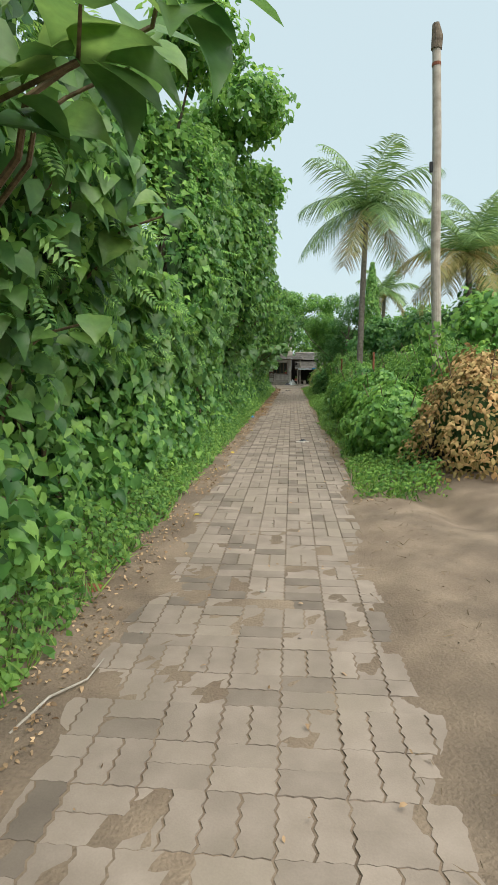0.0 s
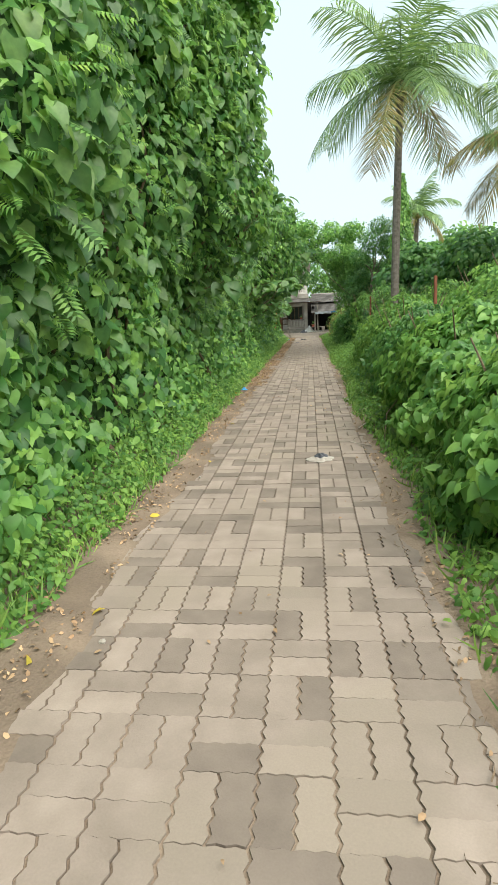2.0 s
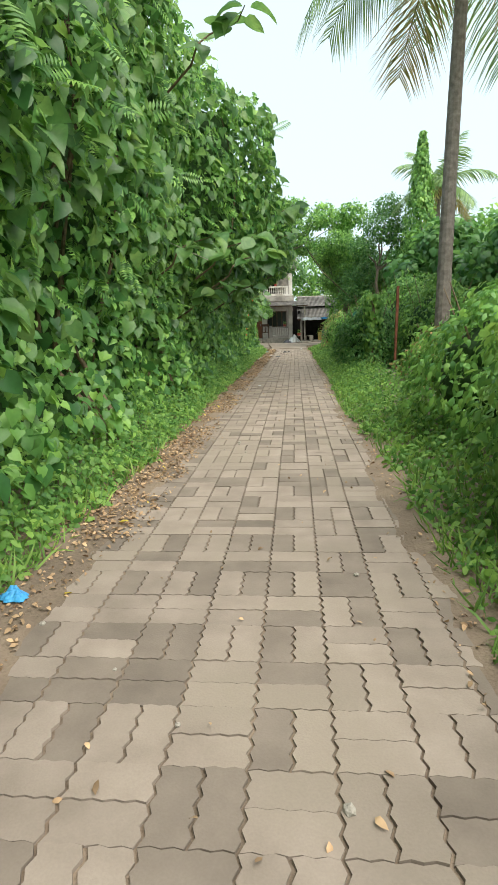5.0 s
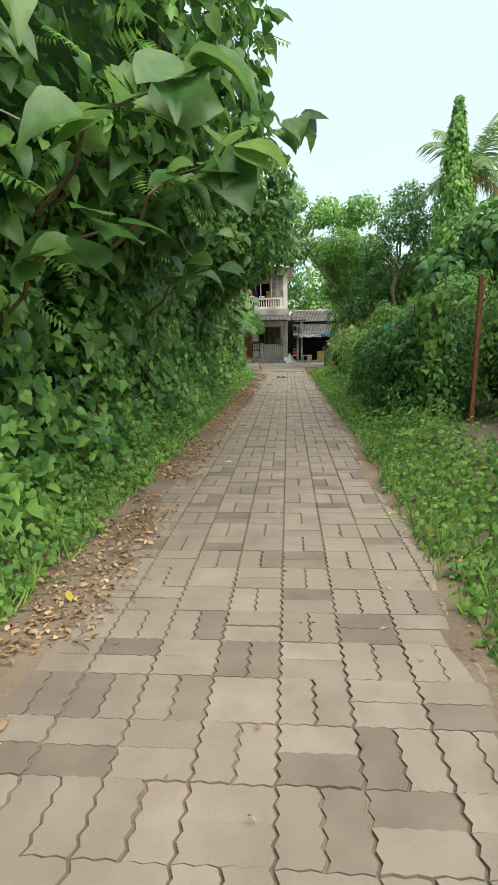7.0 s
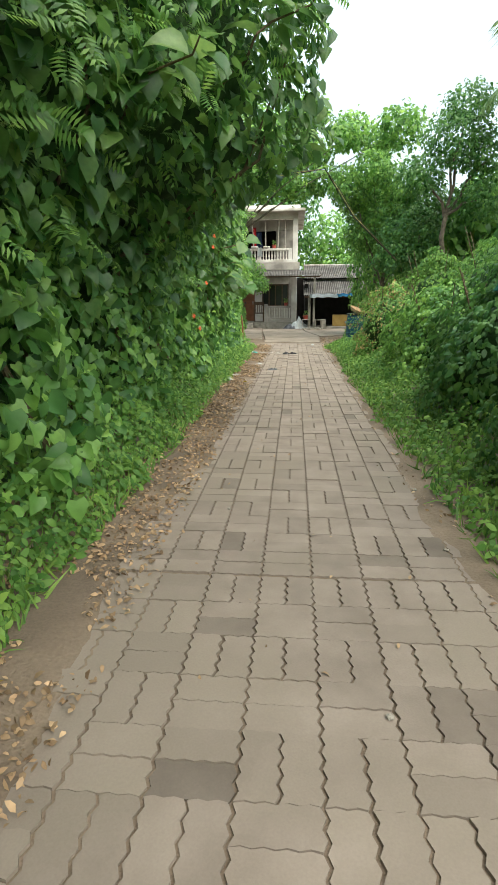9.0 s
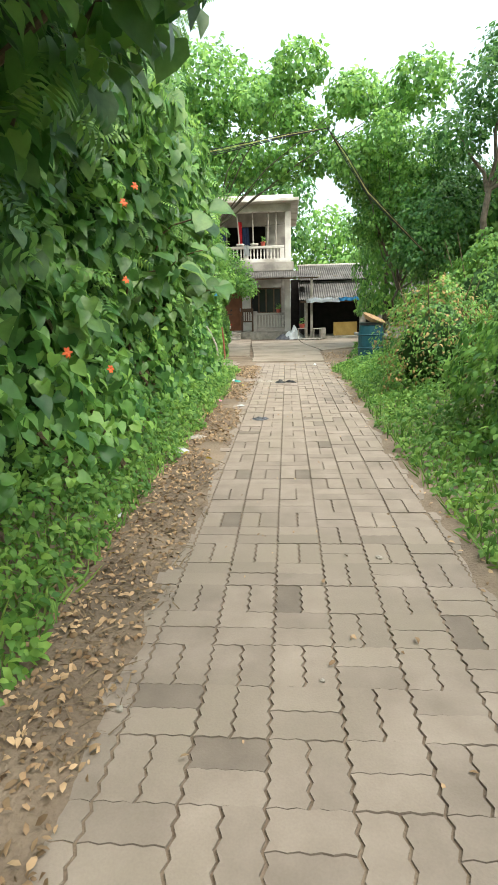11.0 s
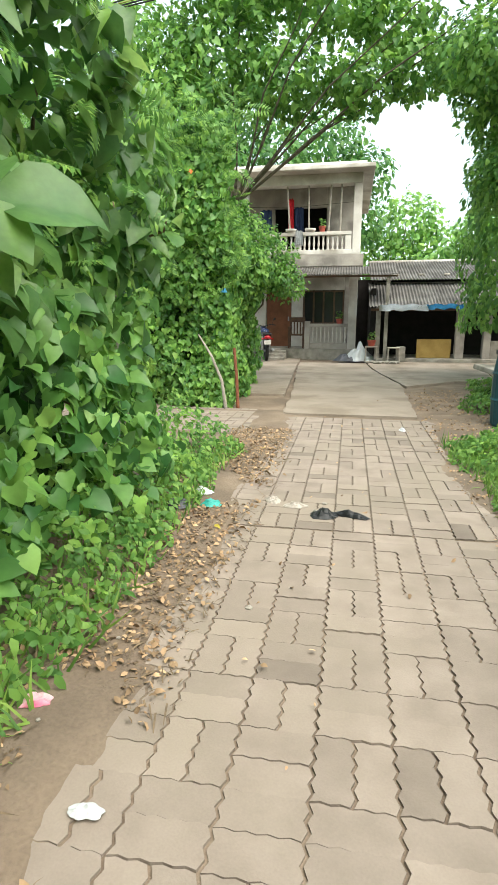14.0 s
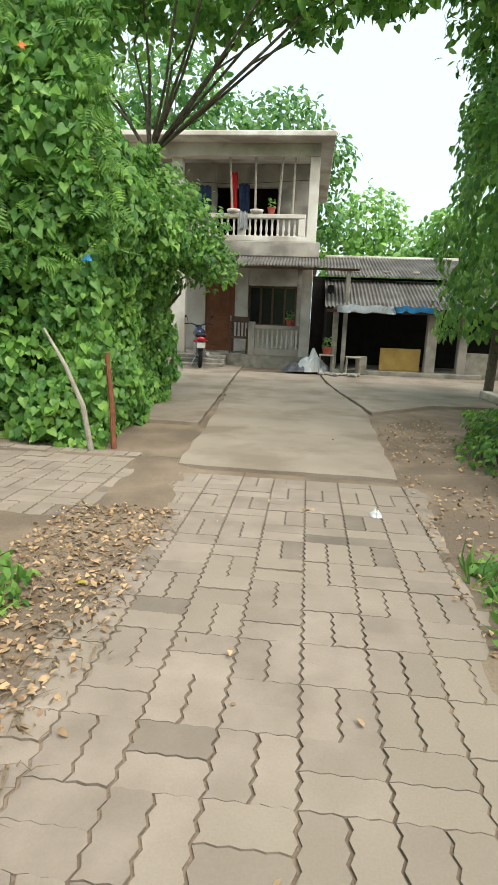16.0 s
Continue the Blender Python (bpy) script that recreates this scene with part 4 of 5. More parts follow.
    W("roof_slab", -5.1, 1.22, -0.75, 6.4, 5.342, 5.46, b=0.02)
    W("parapet_wall", -5.0, 1.0, 0.2, 0.4, 5.462, 5.75)
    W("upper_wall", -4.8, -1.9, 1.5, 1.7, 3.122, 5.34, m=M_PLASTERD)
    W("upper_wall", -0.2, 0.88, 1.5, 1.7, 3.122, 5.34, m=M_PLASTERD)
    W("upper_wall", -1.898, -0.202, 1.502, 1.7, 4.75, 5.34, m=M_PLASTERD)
    # added sheet behind the openings, indoor shade painted as near-black
    W("inner_shade_wall", -4.6, 0.68, 3.4, 3.5, 0.3, 5.3, m=M_SHADE, b=0)
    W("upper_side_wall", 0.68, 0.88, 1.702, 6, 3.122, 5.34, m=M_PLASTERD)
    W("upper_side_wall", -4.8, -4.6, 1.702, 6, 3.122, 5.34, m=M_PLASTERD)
    aw = part("porch_roof", corrugated(-0.95, 1.95, -1.28, 2.45, -0.225, 2.74), M_ASB, ob, "corrugated grey porch roof sheet")
    part("batten", boxed(-0.95, 1.95, -1.22, -1.16, 2.38, 2.432, bevel=0.006), M_WOOD, aw)
    return ob


house()


def shed():
    ob = thing("shed", 1.0 + SX, 51.0, 0, "low open shed with dark corrugated roofs and a tarpaulin edge", "shed")
    W = lambda n, *a, m=M_PLASTERD, l="", b=0.012: part(n, boxed(*a, bevel=b), m, ob, l)
    W("floor", 0.1, 3.6, 0.05, 3.2, -0.05, 0.12, m=M_CONCD, b=0.02)
    # back, side and inner walls carry the shed's shade in their colour
    W("back_wall", -0.46, 6.0, 3.2, 3.35, 0, 2.5, m=M_SHADE)
    W("side_wall", -0.08, 0.06, 0.6, 3.2, 0, 2.1, m=M_SHADE)
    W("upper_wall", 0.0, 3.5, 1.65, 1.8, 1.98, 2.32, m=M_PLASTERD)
    W("inner_shade_wall", 0.062, 6.0, 2.0, 2.1, 0.12, 1.95, m=M_SHADE)
    W("pillar", 2.28, 2.52, 0.12, 0.34, 0.121, 1.56)
    W("pillar", 3.02, 3.22, 0.12, 0.34, -0.05, 1.56)
    W("pillar", 0.07, 0.2, 0.12, 0.3, 0.0, 1.6, m=M_CONCD)
    W("half_wall", 3.24, 6.0, 0.2, 0.34, -0.05, 0.62, m=M_CONCD)
    part("roof_sheet", corrugated(-0.15, 3.3, -0.28, 1.56, 1.72, 2.30, 0.09, 0.022), M_ASB, ob)
    part("roof_sheet", corrugated(3.32, 6.2, -0.2, 1.62, 1.72, 2.32, 0.09, 0.022), M_ASB, ob)
    part("roof_sheet", corrugated(-0.1, 3.6, 1.4, 2.38, 4.2, 3.15, 0.09, 0.022), M_ASB, ob)
    part("roof_sheet", corrugated(3.62, 6.2, 1.4, 2.34, 4.2, 3.1, 0.09, 0.022), M_ASB, ob)
    W("ridge_cap", -0.12, 6.2, 4.15, 4.32, 3.12, 3.2, m=M_PLASTER)
    W("rafter", -0.1, 3.25, -0.2, -0.13, 1.45, 1.515, m=M_WOOD)
    for k in range(3):
        W("roof_stone", 0.6 + 0.75 * k, 0.78 + 0.75 * k, 1.85, 1.98, 2.52, 2.58, m=M_CONCD, b=0.015)
    return ob


shed()


def cloth(name, x, y, z, w, h, material, label, category="cloth", fold=0.03, group="", ry=0.0):
    """A hanging cloth with folds and thickness."""
    bm = bmesh.new()
    nx, nz = 12, 10
    g = [[bm.verts.new((w * (i / nx - 0.5) * (1 - 0.25 * (j / nz) * math.sin(i)), fold * math.sin(i * 1.9 + j * 0.25) * (0.4 + j / nz), -h * j / nz - 0.02 * math.sin(i * 1.3))) for i in range(nx + 1)] for j in range(nz + 1)]
    for j in range(nz):
        for i in range(nx):
            bm.faces.new((g[j][i], g[j + 1][i], g[j + 1][i + 1], g[j][i + 1]))
    bmesh.ops.solidify(bm, geom=bm.faces[:], thickness=0.006)
    ob = part(name, bm, material, smooth=True)
    ob.matrix_world = pose(x, y, z, 0, 0, ry)
    return tagged(ob, label, category, group)


cloth("tarpaulin", 1.75 + SX, 50.70, 1.62, 1.25, 0.17, M_TARPW, "white plastic sheet hanging along the shed's eave", "tarpaulin")
cloth("tarpaulin", 2.85 + SX, 50.70, 1.62, 0.95, 0.13, M_TARPB, "bright blue plastic sheet hanging along the shed's eave", "tarpaulin")
cloth("red_cloth", -1.19 + HX, 52.13, 4.72, 0.17, 0.98, M_RED, "red cloth hung from the balcony's pole")
cloth("dark_trousers", -0.98 + HX, 52.5, 4.55, 0.28, 0.7, M_BLUE, "dark blue clothes hung to dry on the balcony", "clothes")
cloth("white_towel", -0.92 + HX, 51.94, 3.80, 0.22, 0.42, M_WHITE, "white towel hung over the balcony rail", "towel")
cloth("grey_shirt", -2.0 + HX, 52.5, 4.5, 0.35, 0.75, M_BLUE, "dark clothes hung to dry on the balcony", "clothes")


def clothesline():
    ob = part("clothesline", tubed([(HX - 2.6, 52.5, 4.6), (HX - 1.2, 52.5, 4.54), (HX + 0.66, 52.35, 4.62)], 0.006, 6), M_CABLE)
    return tagged(ob, "thin line strung across the balcony", "clothesline")


clothesline()


def pot(x, y, z, r, h, plant=True, label="red plastic flowerpot with a small plant"):
    ob = thing("flowerpot", x, y, z, label, "flowerpot", "flowerpots")
    part("pot", turned(bmesh.new(), [(r * 0.7, 0), (r * 0.95, h * 0.8), (r * 1.08, h * 0.82), (r * 1.08, h), (r * 0.95, h), (r * 0.9, h * 0.9)], 18), M_CLAY, ob)
    if plant:
        n = 40
        a = rng.uniform(0, 6.28, n)
        p = np.stack([0.6 * r * np.cos(a) * rng.uniform(0, 1, n), 0.6 * r * np.sin(a) * rng.uniform(0, 1, n), h + rng.uniform(0, 1.4 * h, n)], 1)
        leaves("plant", p, np.tile((0, -0.4, 0.8), (n, 1)), np.stack([np.cos(a), np.sin(a), 0.3 + 0 * a], 1), rng.uniform(0.05, 0.1, n), OVAL, M_LEAF, ob, 0.4)
    return ob


pot(-0.24 + HX, 52.09, 3.76, 0.10, 0.16)
pot(0.35 + HX, 52.31, 1.08, 0.10, 0.15)
pot(0.97 + SX, 51.1, 0.46, 0.12, 0.17)
for x in (-1.18, -0.6):
    bm = turned(bmesh.new(), [(0.09, 0), (0.15, 0.03), (0.17, 0.10), (0.15, 0.10), (0.1, 0.04)], 16)
    b = part("bowl", bm, M_PLASTER, smooth=True)
    b.location = (x + HX, 52.09, 3.76)
    tagged(b, "shallow white bowl planter on the balcony rail", "bowl", "bowls on the rail")


def post(name, x, y, h, w, material, label, tilt=0.0, category="post"):
    bm = boxed(-w / 2, w / 2, -w / 2, w / 2, -0.1, h, bevel=0.012)
    bmesh.ops.subdivide_edges(bm, edges=[e for e in bm.edges if abs(e.verts[0].co.z - e.verts[1].co.z) > 0.5], cuts=5)
    for v in bm.verts:
        v.co += 0.008 * noise.noise_vector(v.co * 4 + Vector((x, y, 0)))
    ob = part(name, bm, material)
    ob.matrix_world = pose(x, y, 0, 0, tilt, 0)
    return tagged(ob, label, category, "posts")


post("porch_post", 1.35 + SX, 51.06, 2.42, 0.10, M_CONCD, "slender grey concrete post under the porch roof")
post("porch_post", -2.72 + HX, 51.3, 1.75, 0.08, M_POLE, "grey wooden post beside the porch steps")
post("fence_post", -2.05, 13.8, 1.55, 0.13, M_CONCD, "old grey concrete fence post in the creeper", 2)
post("fence_post", -1.95, 16.3, 1.55, 0.12, M_CONCD, "old grey concrete fence post in the creeper")
post("fence_post", -2.7, 40.85, 1.55, 0.12, M_CONCD, "old grey concrete fence post draped with creeper", -2)
post("fence_stick", -2.55, 40.8, 1.0, 0.055, M_TWIG, "brown wooden stick beside the fence post", 3)
post("stake", 2.5, 26.8, 1.95, 0.06, M_RUST, "rusty red-brown stake in the bushes", 1)
post("stake", 2.35, 15.2, 1.9, 0.05, M_RUST, "rusty red-brown stake in the bushes", -1)
post("stake", 2.02, 27.05, 1.75, 0.06, M_TWIG, "wooden stake wrapped in creeper", 1)


def creeper_on(x, y, h, r, n):
    ob = thing("creeper", x, y, 0, "heart-leaved creeper climbing a stake", "creeper", "creepers")
    a, z = rng.uniform(0, 6.28, n), rng.uniform(0.1, 1, n) * h
    rr = r * (0.5 + 0.5 * rng.uniform(0, 1, n)) * (1 + 0.4 * lump(a, z * 3, 1.0, x))
    f = np.stack([np.cos(a), np.sin(a), 0.3 + 0 * a], 1)
    leaves("foliage", np.stack([rr * np.cos(a), rr * np.sin(a), z], 1), f, np.tile((0, 0, -1.0), (n, 1)), rng.uniform(0.06, 0.12, n), HEART, M_WEED, ob, 0.35)
    part("stem", tubed([(0.05 * math.cos(k), 0.05 * math.sin(k), h * k / 9) for k in range(10)], 0.008, 5), M_TWIG, ob)
    return ob


creeper_on(2.02, 27.05, 1.8, 0.22, 500)
creeper_on(-2.7, 40.9, 2.6, 0.36, 900)
creeper_on(2.4, 9.55, 2.2, 0.25, 400)


def utility_pole():
    ob = thing("utility_pole", 2.68, 9.9, 0, "weathered grey wooden utility pole with a broken top", "pole")
    ob.matrix_world = pose(2.68, 9.9, -0.35, 0, -2.5, 0)
    part("shaft", tubed([(0, 0, -0.1), (0.02, 0, 1.8), (-0.01, 0, 3.6), (0.01, 0, 5.6), (0, 0, 7.1)], [0.085, 0.08, 0.076, 0.07, 0.064], 14), M_POLE, ob)
    part("cap", tubed([(0, 0, 6.85), (0.015, 0, 7.03), (-0.01, 0, 7.23)], [0.085, 0.09, 0.055], 9), M_BARK, ob, "dark splintered top")
    part("band", tubed([(0, 0, 6.6), (0, 0, 6.65)], [0.072, 0.072], 14), M_RUST, ob)
    part("bracket", boxed(-0.11, -0.05, -0.03, 0.03, 5.0, 5.16), M_BLACK, ob)
    return ob


utility_pole()


def motorbike():
    ob = thing("motorcycle", -1.72 + HX, 50.85, 0.012, "parked dark motorcycle with a red tail light", "motorcycle", rz=14)

    def wheel(y):
        tyre = bmesh.new()
        n, m, R, r = 28, 8, 0.25, 0.05
        rg = [[tyre.verts.new((r * math.cos(2 * math.pi * j / m), y + (R + r * math.sin(2 * math.pi * j / m)) * math.cos(2 * math.pi * i / n), 0.3 + (R + r * math.sin(2 * math.pi * j / m)) * math.sin(2 * math.pi * i / n))) for j in range(m)] for i in range(n)]
        for i in range(n):
            for j in range(m):
                tyre.faces.new((rg[i][j], rg[(i + 1) % n][j], rg[(i + 1) % n][(j + 1) % m], rg[i][(j + 1) % m]))
        w = part("wheel", tyre, M_TYRE, ob, "black tyre", True)
        rim = bmesh.new()
        for k in range(10):
            a = 2 * math.pi * k / 10
            tube(rim, [(0, y, 0.3), (0, y + 0.21 * math.cos(a), 0.3 + 0.21 * math.sin(a))], 0.007, 5)
        tube(rim, [(-0.06, y, 0.3), (0.06, y, 0.3)], 0.04, 10)
        part("rim", rim, M_STEEL, w)

    wheel(0)
    wheel(1.25)
    part("rear_fender", tubed([(0, -0.34, 0.45), (0, -0.2, 0.62), (0, 0.1, 0.68), (0, 0.3, 0.62)], [0.05, 0.075, 0.08, 0.06], 10), M_BLACK, ob)
    part("number_plate", boxed(-0.1, 0.1, -0.372, -0.362, 0.5, 0.62, bevel=0.004), M_PLASTER, ob)
    tl = bmesh.new()
    bmesh.ops.create_icosphere(tl, subdivisions=2, radius=1, matrix=Matrix.Translation((0, -0.32, 0.7)) @ Matrix.Diagonal((0.10, 0.06, 0.06, 1)))
    part("tail_light", tl, M_TAIL, ob, smooth=True)
    part("seat", boxed(-0.13, 0.13, -0.25, 0.5, 0.74, 0.83, bevel=0.035), M_BLACK, ob)
    tk = bmesh.new()
    bmesh.ops.create_icosphere(tk, subdivisions=3, radius=1, matrix=Matrix.Translation((0, 0.68, 0.82)) @ Matrix.Diagonal((0.15, 0.26, 0.13, 1)))
    part("fuel_tank", tk, M_BIKE, ob, smooth=True)
    part("engine", boxed(-0.13, 0.13, 0.42, 0.82, 0.25, 0.6, bevel=0.05), M_STEEL, ob)
    part("frame", tube(tubed([(0, 1.0, 0.85), (0, 0.85, 0.4), (0, 0.4, 0.3), (0, 0, 0.3)], 0.02, 8), [(0, 0.95, 0.8), (0, 0.4, 0.72), (0, -0.2, 0.72)], 0.02, 8), M_BLACK, ob)
    for s in (-1, 1):
        part("fork", tubed([(s * 0.07, 1.25, 0.3), (s * 0.07, 1.0, 0.95)], 0.02, 8), M_STEEL, ob)
        part("shock", tubed([(s * 0.1, 0.05, 0.33), (s * 0.1, -0.02, 0.7)], 0.025, 8), M_STEEL, ob)
        hb = part("handlebar", tubed([(0, 1.0, 0.98), (s * 0.2, 0.95, 1.05), (s * 0.36, 0.85, 1.03)], 0.014, 8), M_BLACK, ob)
        part("mirror", tubed([(s * 0.27, 0.93, 1.05), (s * 0.3, 0.9, 1.2), (s * 0.34, 0.9, 1.22), (s * 0.36, 0.9, 1.22)], [0.006, 0.006, 0.04, 0.03], 8), M_BLACK, hb)
        part("indicator", tubed([(s * 0.08, -0.3, 0.66), (s * 0.17, -0.3, 0.66)], [0.012, 0.03], 8), M_TAIL, ob)
    part("exhaust", tubed([(0.16, 0.6, 0.28), (0.16, 0.2, 0.28), (0.17, -0.25, 0.36)], [0.025, 0.04, 0.045], 10), M_STEEL, ob)
    hl = bmesh.new()
    bmesh.ops.create_icosphere(hl, subdivisions=2, radius=0.1, matrix=Matrix.Translation((0, 1.1, 0.92)))
    part("headlight", hl, M_BIKE, ob, smooth=True)
    part("stand", tubed([(-0.08, 0.5, 0.28), (-0.22, 0.42, 0.0)], 0.012, 6), M_STEEL, ob)
    return ob


motorbike()


def porch_chair():
    ob = thing("wooden_chair", -1.02 + HX, 52.75, 0.3, "dark carved wooden armchair on the porch", "chair")
    part("seat", boxed(-0.26, 0.26, -0.25, 0.25, 0.4, 0.45), M_WOOD, ob)
    back = part("backrest", boxed(-0.26, 0.26, 0.22, 0.26, 0.82, 0.98, bevel=0.02), M_WOOD, ob)
    for k in range(5):
        part("slat", boxed(-0.22 + 0.1 * k, -0.18 + 0.1 * k, 0.225, 0.25, 0.45, 0.82, bevel=0.004), M_WOOD, back)
    for x in (-0.25, 0.21):
        part("armrest", boxed(x, x + 0.05, -0.25, 0.22, 0.64, 0.68), M_WOOD, ob)
        for y in (-0.25, 0.2):
            part("leg", boxed(x, x + 0.045, y, y + 0.045, 0, 0.64 if y < 0 else 0.98, bevel=0.006), M_WOOD, ob)
    return ob


porch_chair()


def crumple(name, x, y, z, r, h, material, label, category, sx=1.0, sy=1.0, rz=0.0, group="litter on the lane", seed=0):
    """A crumpled, ragged piece of sheet lying on the ground."""
    bm = bmesh.new()
    bmesh.ops.create_grid(bm, x_segments=12, y_segments=12, size=1)
    for v in bm.verts:
        a = math.atan2(v.co.y, v.co.x)
        q = max(abs(v.co.x), abs(v.co.y))
        rag = 1 + 0.3 * noise.noise(Vector((2.2 * math.cos(a), 2.2 * math.sin(a), seed)))
        n1 = noise.noise(Vector((v.co.x * 2.3, v.co.y * 2.3, seed + 3.1)))
        n2 = noise.noise(Vector((v.co.x * 6, v.co.y * 6, seed + 7)))
        v.co = Vector((r * sx * q * rag * math.cos(a), r * sy * q * rag * math.sin(a), max(0.0, h * (1 - q ** 2) * (0.7 + 0.8 * n1) + h * 0.4 * n2) + 0.003))
    bmesh.ops.solidify(bm, geom=bm.faces[:], thickness=0.002)
    ob = part(name, bm, material)
    ob.matrix_world = pose(x, y, z, 0, 0, rz)
    return tagged(ob, label, category, group)


crumple("sheet_on_frame", 0.62 + SX, 51.35, 0.02, 0.5, 0.55, M_WHITE, "pale sheet thrown over a heap beside the porch", "cloth", 0.9, 0.7, group="")
crumple("cloth_heap", 0.3 + SX, 51.2, 0.02, 0.32, 0.22, M_BAGD, "heap of dark and pale rags beside the porch", "heap", 1.3, 0.8, group="", seed=4)


def stool(x, y, h, w):
    ob = thing("stool", x, y, 0.016, "weathered wooden stool frame beside the porch post", "stool", "stools")
    for a in (-w / 2, w / 2):
        for b in (-w / 2, w / 2):
            part("leg", tubed([(a * 1.15, b * 1.15, 0), (a, b, h)], 0.017, 6), M_POLE, ob)
    part("top", boxed(-w / 2 - 0.03, w / 2 + 0.03, -w / 2 - 0.03, w / 2 + 0.03, h, h + 0.03), M_POLE, ob)
    return ob


stool(0.97 + SX, 51.1, 0.41, 0.3)
stool(1.58 + SX, 50.8, 0.40, 0.28)
b = part("yellow_board", boxed(2.25 + SX, 3.2 + SX, 51.28, 51.34, 0.121, 0.66, bevel=0.015), M_YEL)
tagged(b, "dull yellow painted board standing in the shed's opening", "board")
b = part("cement_block", boxed(1.66 + SX, 1.92 + SX, 50.95, 51.06, 0.016, 0.46, bevel=0.03), M_CONCD)
tagged(b, "mossy concrete block beside the shed", "block")
for k in range(7):
    bm = bmesh.new()
    bmesh.ops.create_icosphere(bm, subdivisions=2, radius=0.07 + 0.02 * (k % 3))
    for v in bm.verts:
        v.co = v.co * (1 + 0.25 * noise.noise(v.co * 12 + Vector((k, 0, 0))))
        v.co.z *= 0.55
    s = part("rubble_stone", bm, M_CONCD)
    s.location = (SX + 0.85 + 0.14 * k, 50.45 + 0.12 * math.sin(k * 2.2), 0.045)
    tagged(s, "broken pale stone lying before the porch", "stone", "rubble before the porch")


# ---- drum, slab and cables ----
def drum():
    ob = thing("plastic_drum", 1.85, 41.5, 0.03, "teal plastic drum standing in the weeds", "drum")
    part("barrel", turned(bmesh.new(), [(0.25, 0), (0.28, 0.04), (0.29, 0.3), (0.305, 0.32), (0.29, 0.34), (0.29, 0.6), (0.305, 0.62), (0.29, 0.64), (0.26, 0.86), (0.25, 0.86), (0.25, 0.8)], 24), M_DRUM, ob)
    part("hoop", turned(bmesh.new(), [(0.268, 0.83), (0.285, 0.84), (0.285, 0.88), (0.255, 0.89)], 24), M_BLACK, ob)
    bk = part("basket", turned(bmesh.new(), [(0.05, 0.02), (0.2, 0.05), (0.27, 0.14), (0.26, 0.15), (0.18, 0.07), (0.05, 0.05)], 24), M_STRAW)
    bk.matrix_world = pose(1.85, 41.48, 0.90, 10, 24, 0)
    tagged(bk, "shallow woven straw basket resting on the drum", "basket")


drum()
b = part("stone_slab", boxed(-0.65, 0.65, -0.38, 0.38, -0.035, 0.035, bevel=0.012), M_CONCD)
b.matrix_world = pose(2.35, 42.75, 0.54, 3, 4, 12)
tagged(b, "broken flat concrete slab lying on stones in the weeds", "slab")
for x in (2.0, 2.7):
    b = part("support_stone", boxed(x - 0.13, x + 0.13, 42.62, 42.87, -0.03, 0.50, bevel=0.04), M_CONCD)
    tagged(b, "rough stone propping up the slab", "stone", "slab props")


def cable(pts, r, material, label):
    ob = part("cable", tubed(pts, r, 6), material)
    return tagged(ob, label, "cable", "overhead cables")


for k in range(4):
    o = 0.035 * k
    cable([(-3.0, 40.8 + o, 4.25 + o), (-1.4, 40.7, 4.38 + o), (0.0, 40.65, 4.62 + o * 0.5), (0.75, 40.6, 4.72)], 0.008, M_CABLEY if k == 2 else M_CABLE, "slack overhead cable crossing the lane")
    cable([(0.75, 40.6, 4.72), (1.15, 40.7 + o, 4.25 - o), (1.6, 40.85, 3.6 - o), (2.9, 41.2 + o, 2.4)], 0.008, M_CABLEY if k == 1 else M_CABLE, "slack overhead cable hanging into the trees")
cable([(-2.3, 22.0, 2.2), (-1.7, 21.9, 2.45), (-0.95, 22.0, 2.1)], 0.004, M_POLE, "thin pale wire in the creeper")
cable([(1.05, 11.6, 0.02), (1.1, 11.8, 0.3), (1.25, 12.0, 0.42), (1.4, 12.1, 0.2), (1.45, 12.1, 0.06)], 0.006, M_TWIG, "looped dry vine beside the lane")


# ---- litter ----
crumple("plastic_bag", 0.36, 11.05, 0.002, 0.115, 0.03, M_BAG, "flattened clear plastic bag on the pavers", "bag", 1.2, 1.0, 20)
crumple("dark_bag", 0.37, 11.10, 0.02, 0.065, 0.035, M_BAGD, "crumpled dark plastic scrap on a clear bag", "bag", 1.1, 1.0, 50, seed=2)
crumple("black_rag", -0.21, 38.28, 0.0, 0.085, 0.06, M_BLACK, "crumpled black plastic rag on the pavers", "rag", 1.1, 0.9, 10, seed=3)
crumple("black_strip", -0.03, 38.30, 0.002, 0.13, 0.04, M_BLACK, "twisted strip of black plastic on the pavers", "rag", 1.0, 0.28, -18, seed=5)
crumple("dark_bag", -0.41, 35.07, 0.0, 0.085, 0.03, M_BAGD, "flattened grey plastic bag on the pavers", "bag", 1.1, 1.0, 0, seed=6)
crumple("wrapper", -0.41, 38.43, 0.0, 0.07, 0.035, M_BAG, "pale plastic wrapper on the pavers", "wrapper", 1.2, 0.6, 10, seed=7)
crumple("wrapper", -0.58, 38.52, 0.0, 0.075, 0.035, M_BAG, "pale plastic wrapper on the pavers", "wrapper", 0.7, 1, 30, seed=8)
crumple("pink_wrapper", -1.08, 36.3, 0.02, 0.05, 0.03, M_PINK, "pink and white wrapper in the leaf litter", "wrapper", 1.2, 0.7, 15, seed=9)
crumple("white_wrapper", -0.72, 35.95, 0.01, 0.042, 0.02, M_WHITE, "torn white wrapper in the dirt", "wrapper", 1.2, 0.6, 5, seed=10)
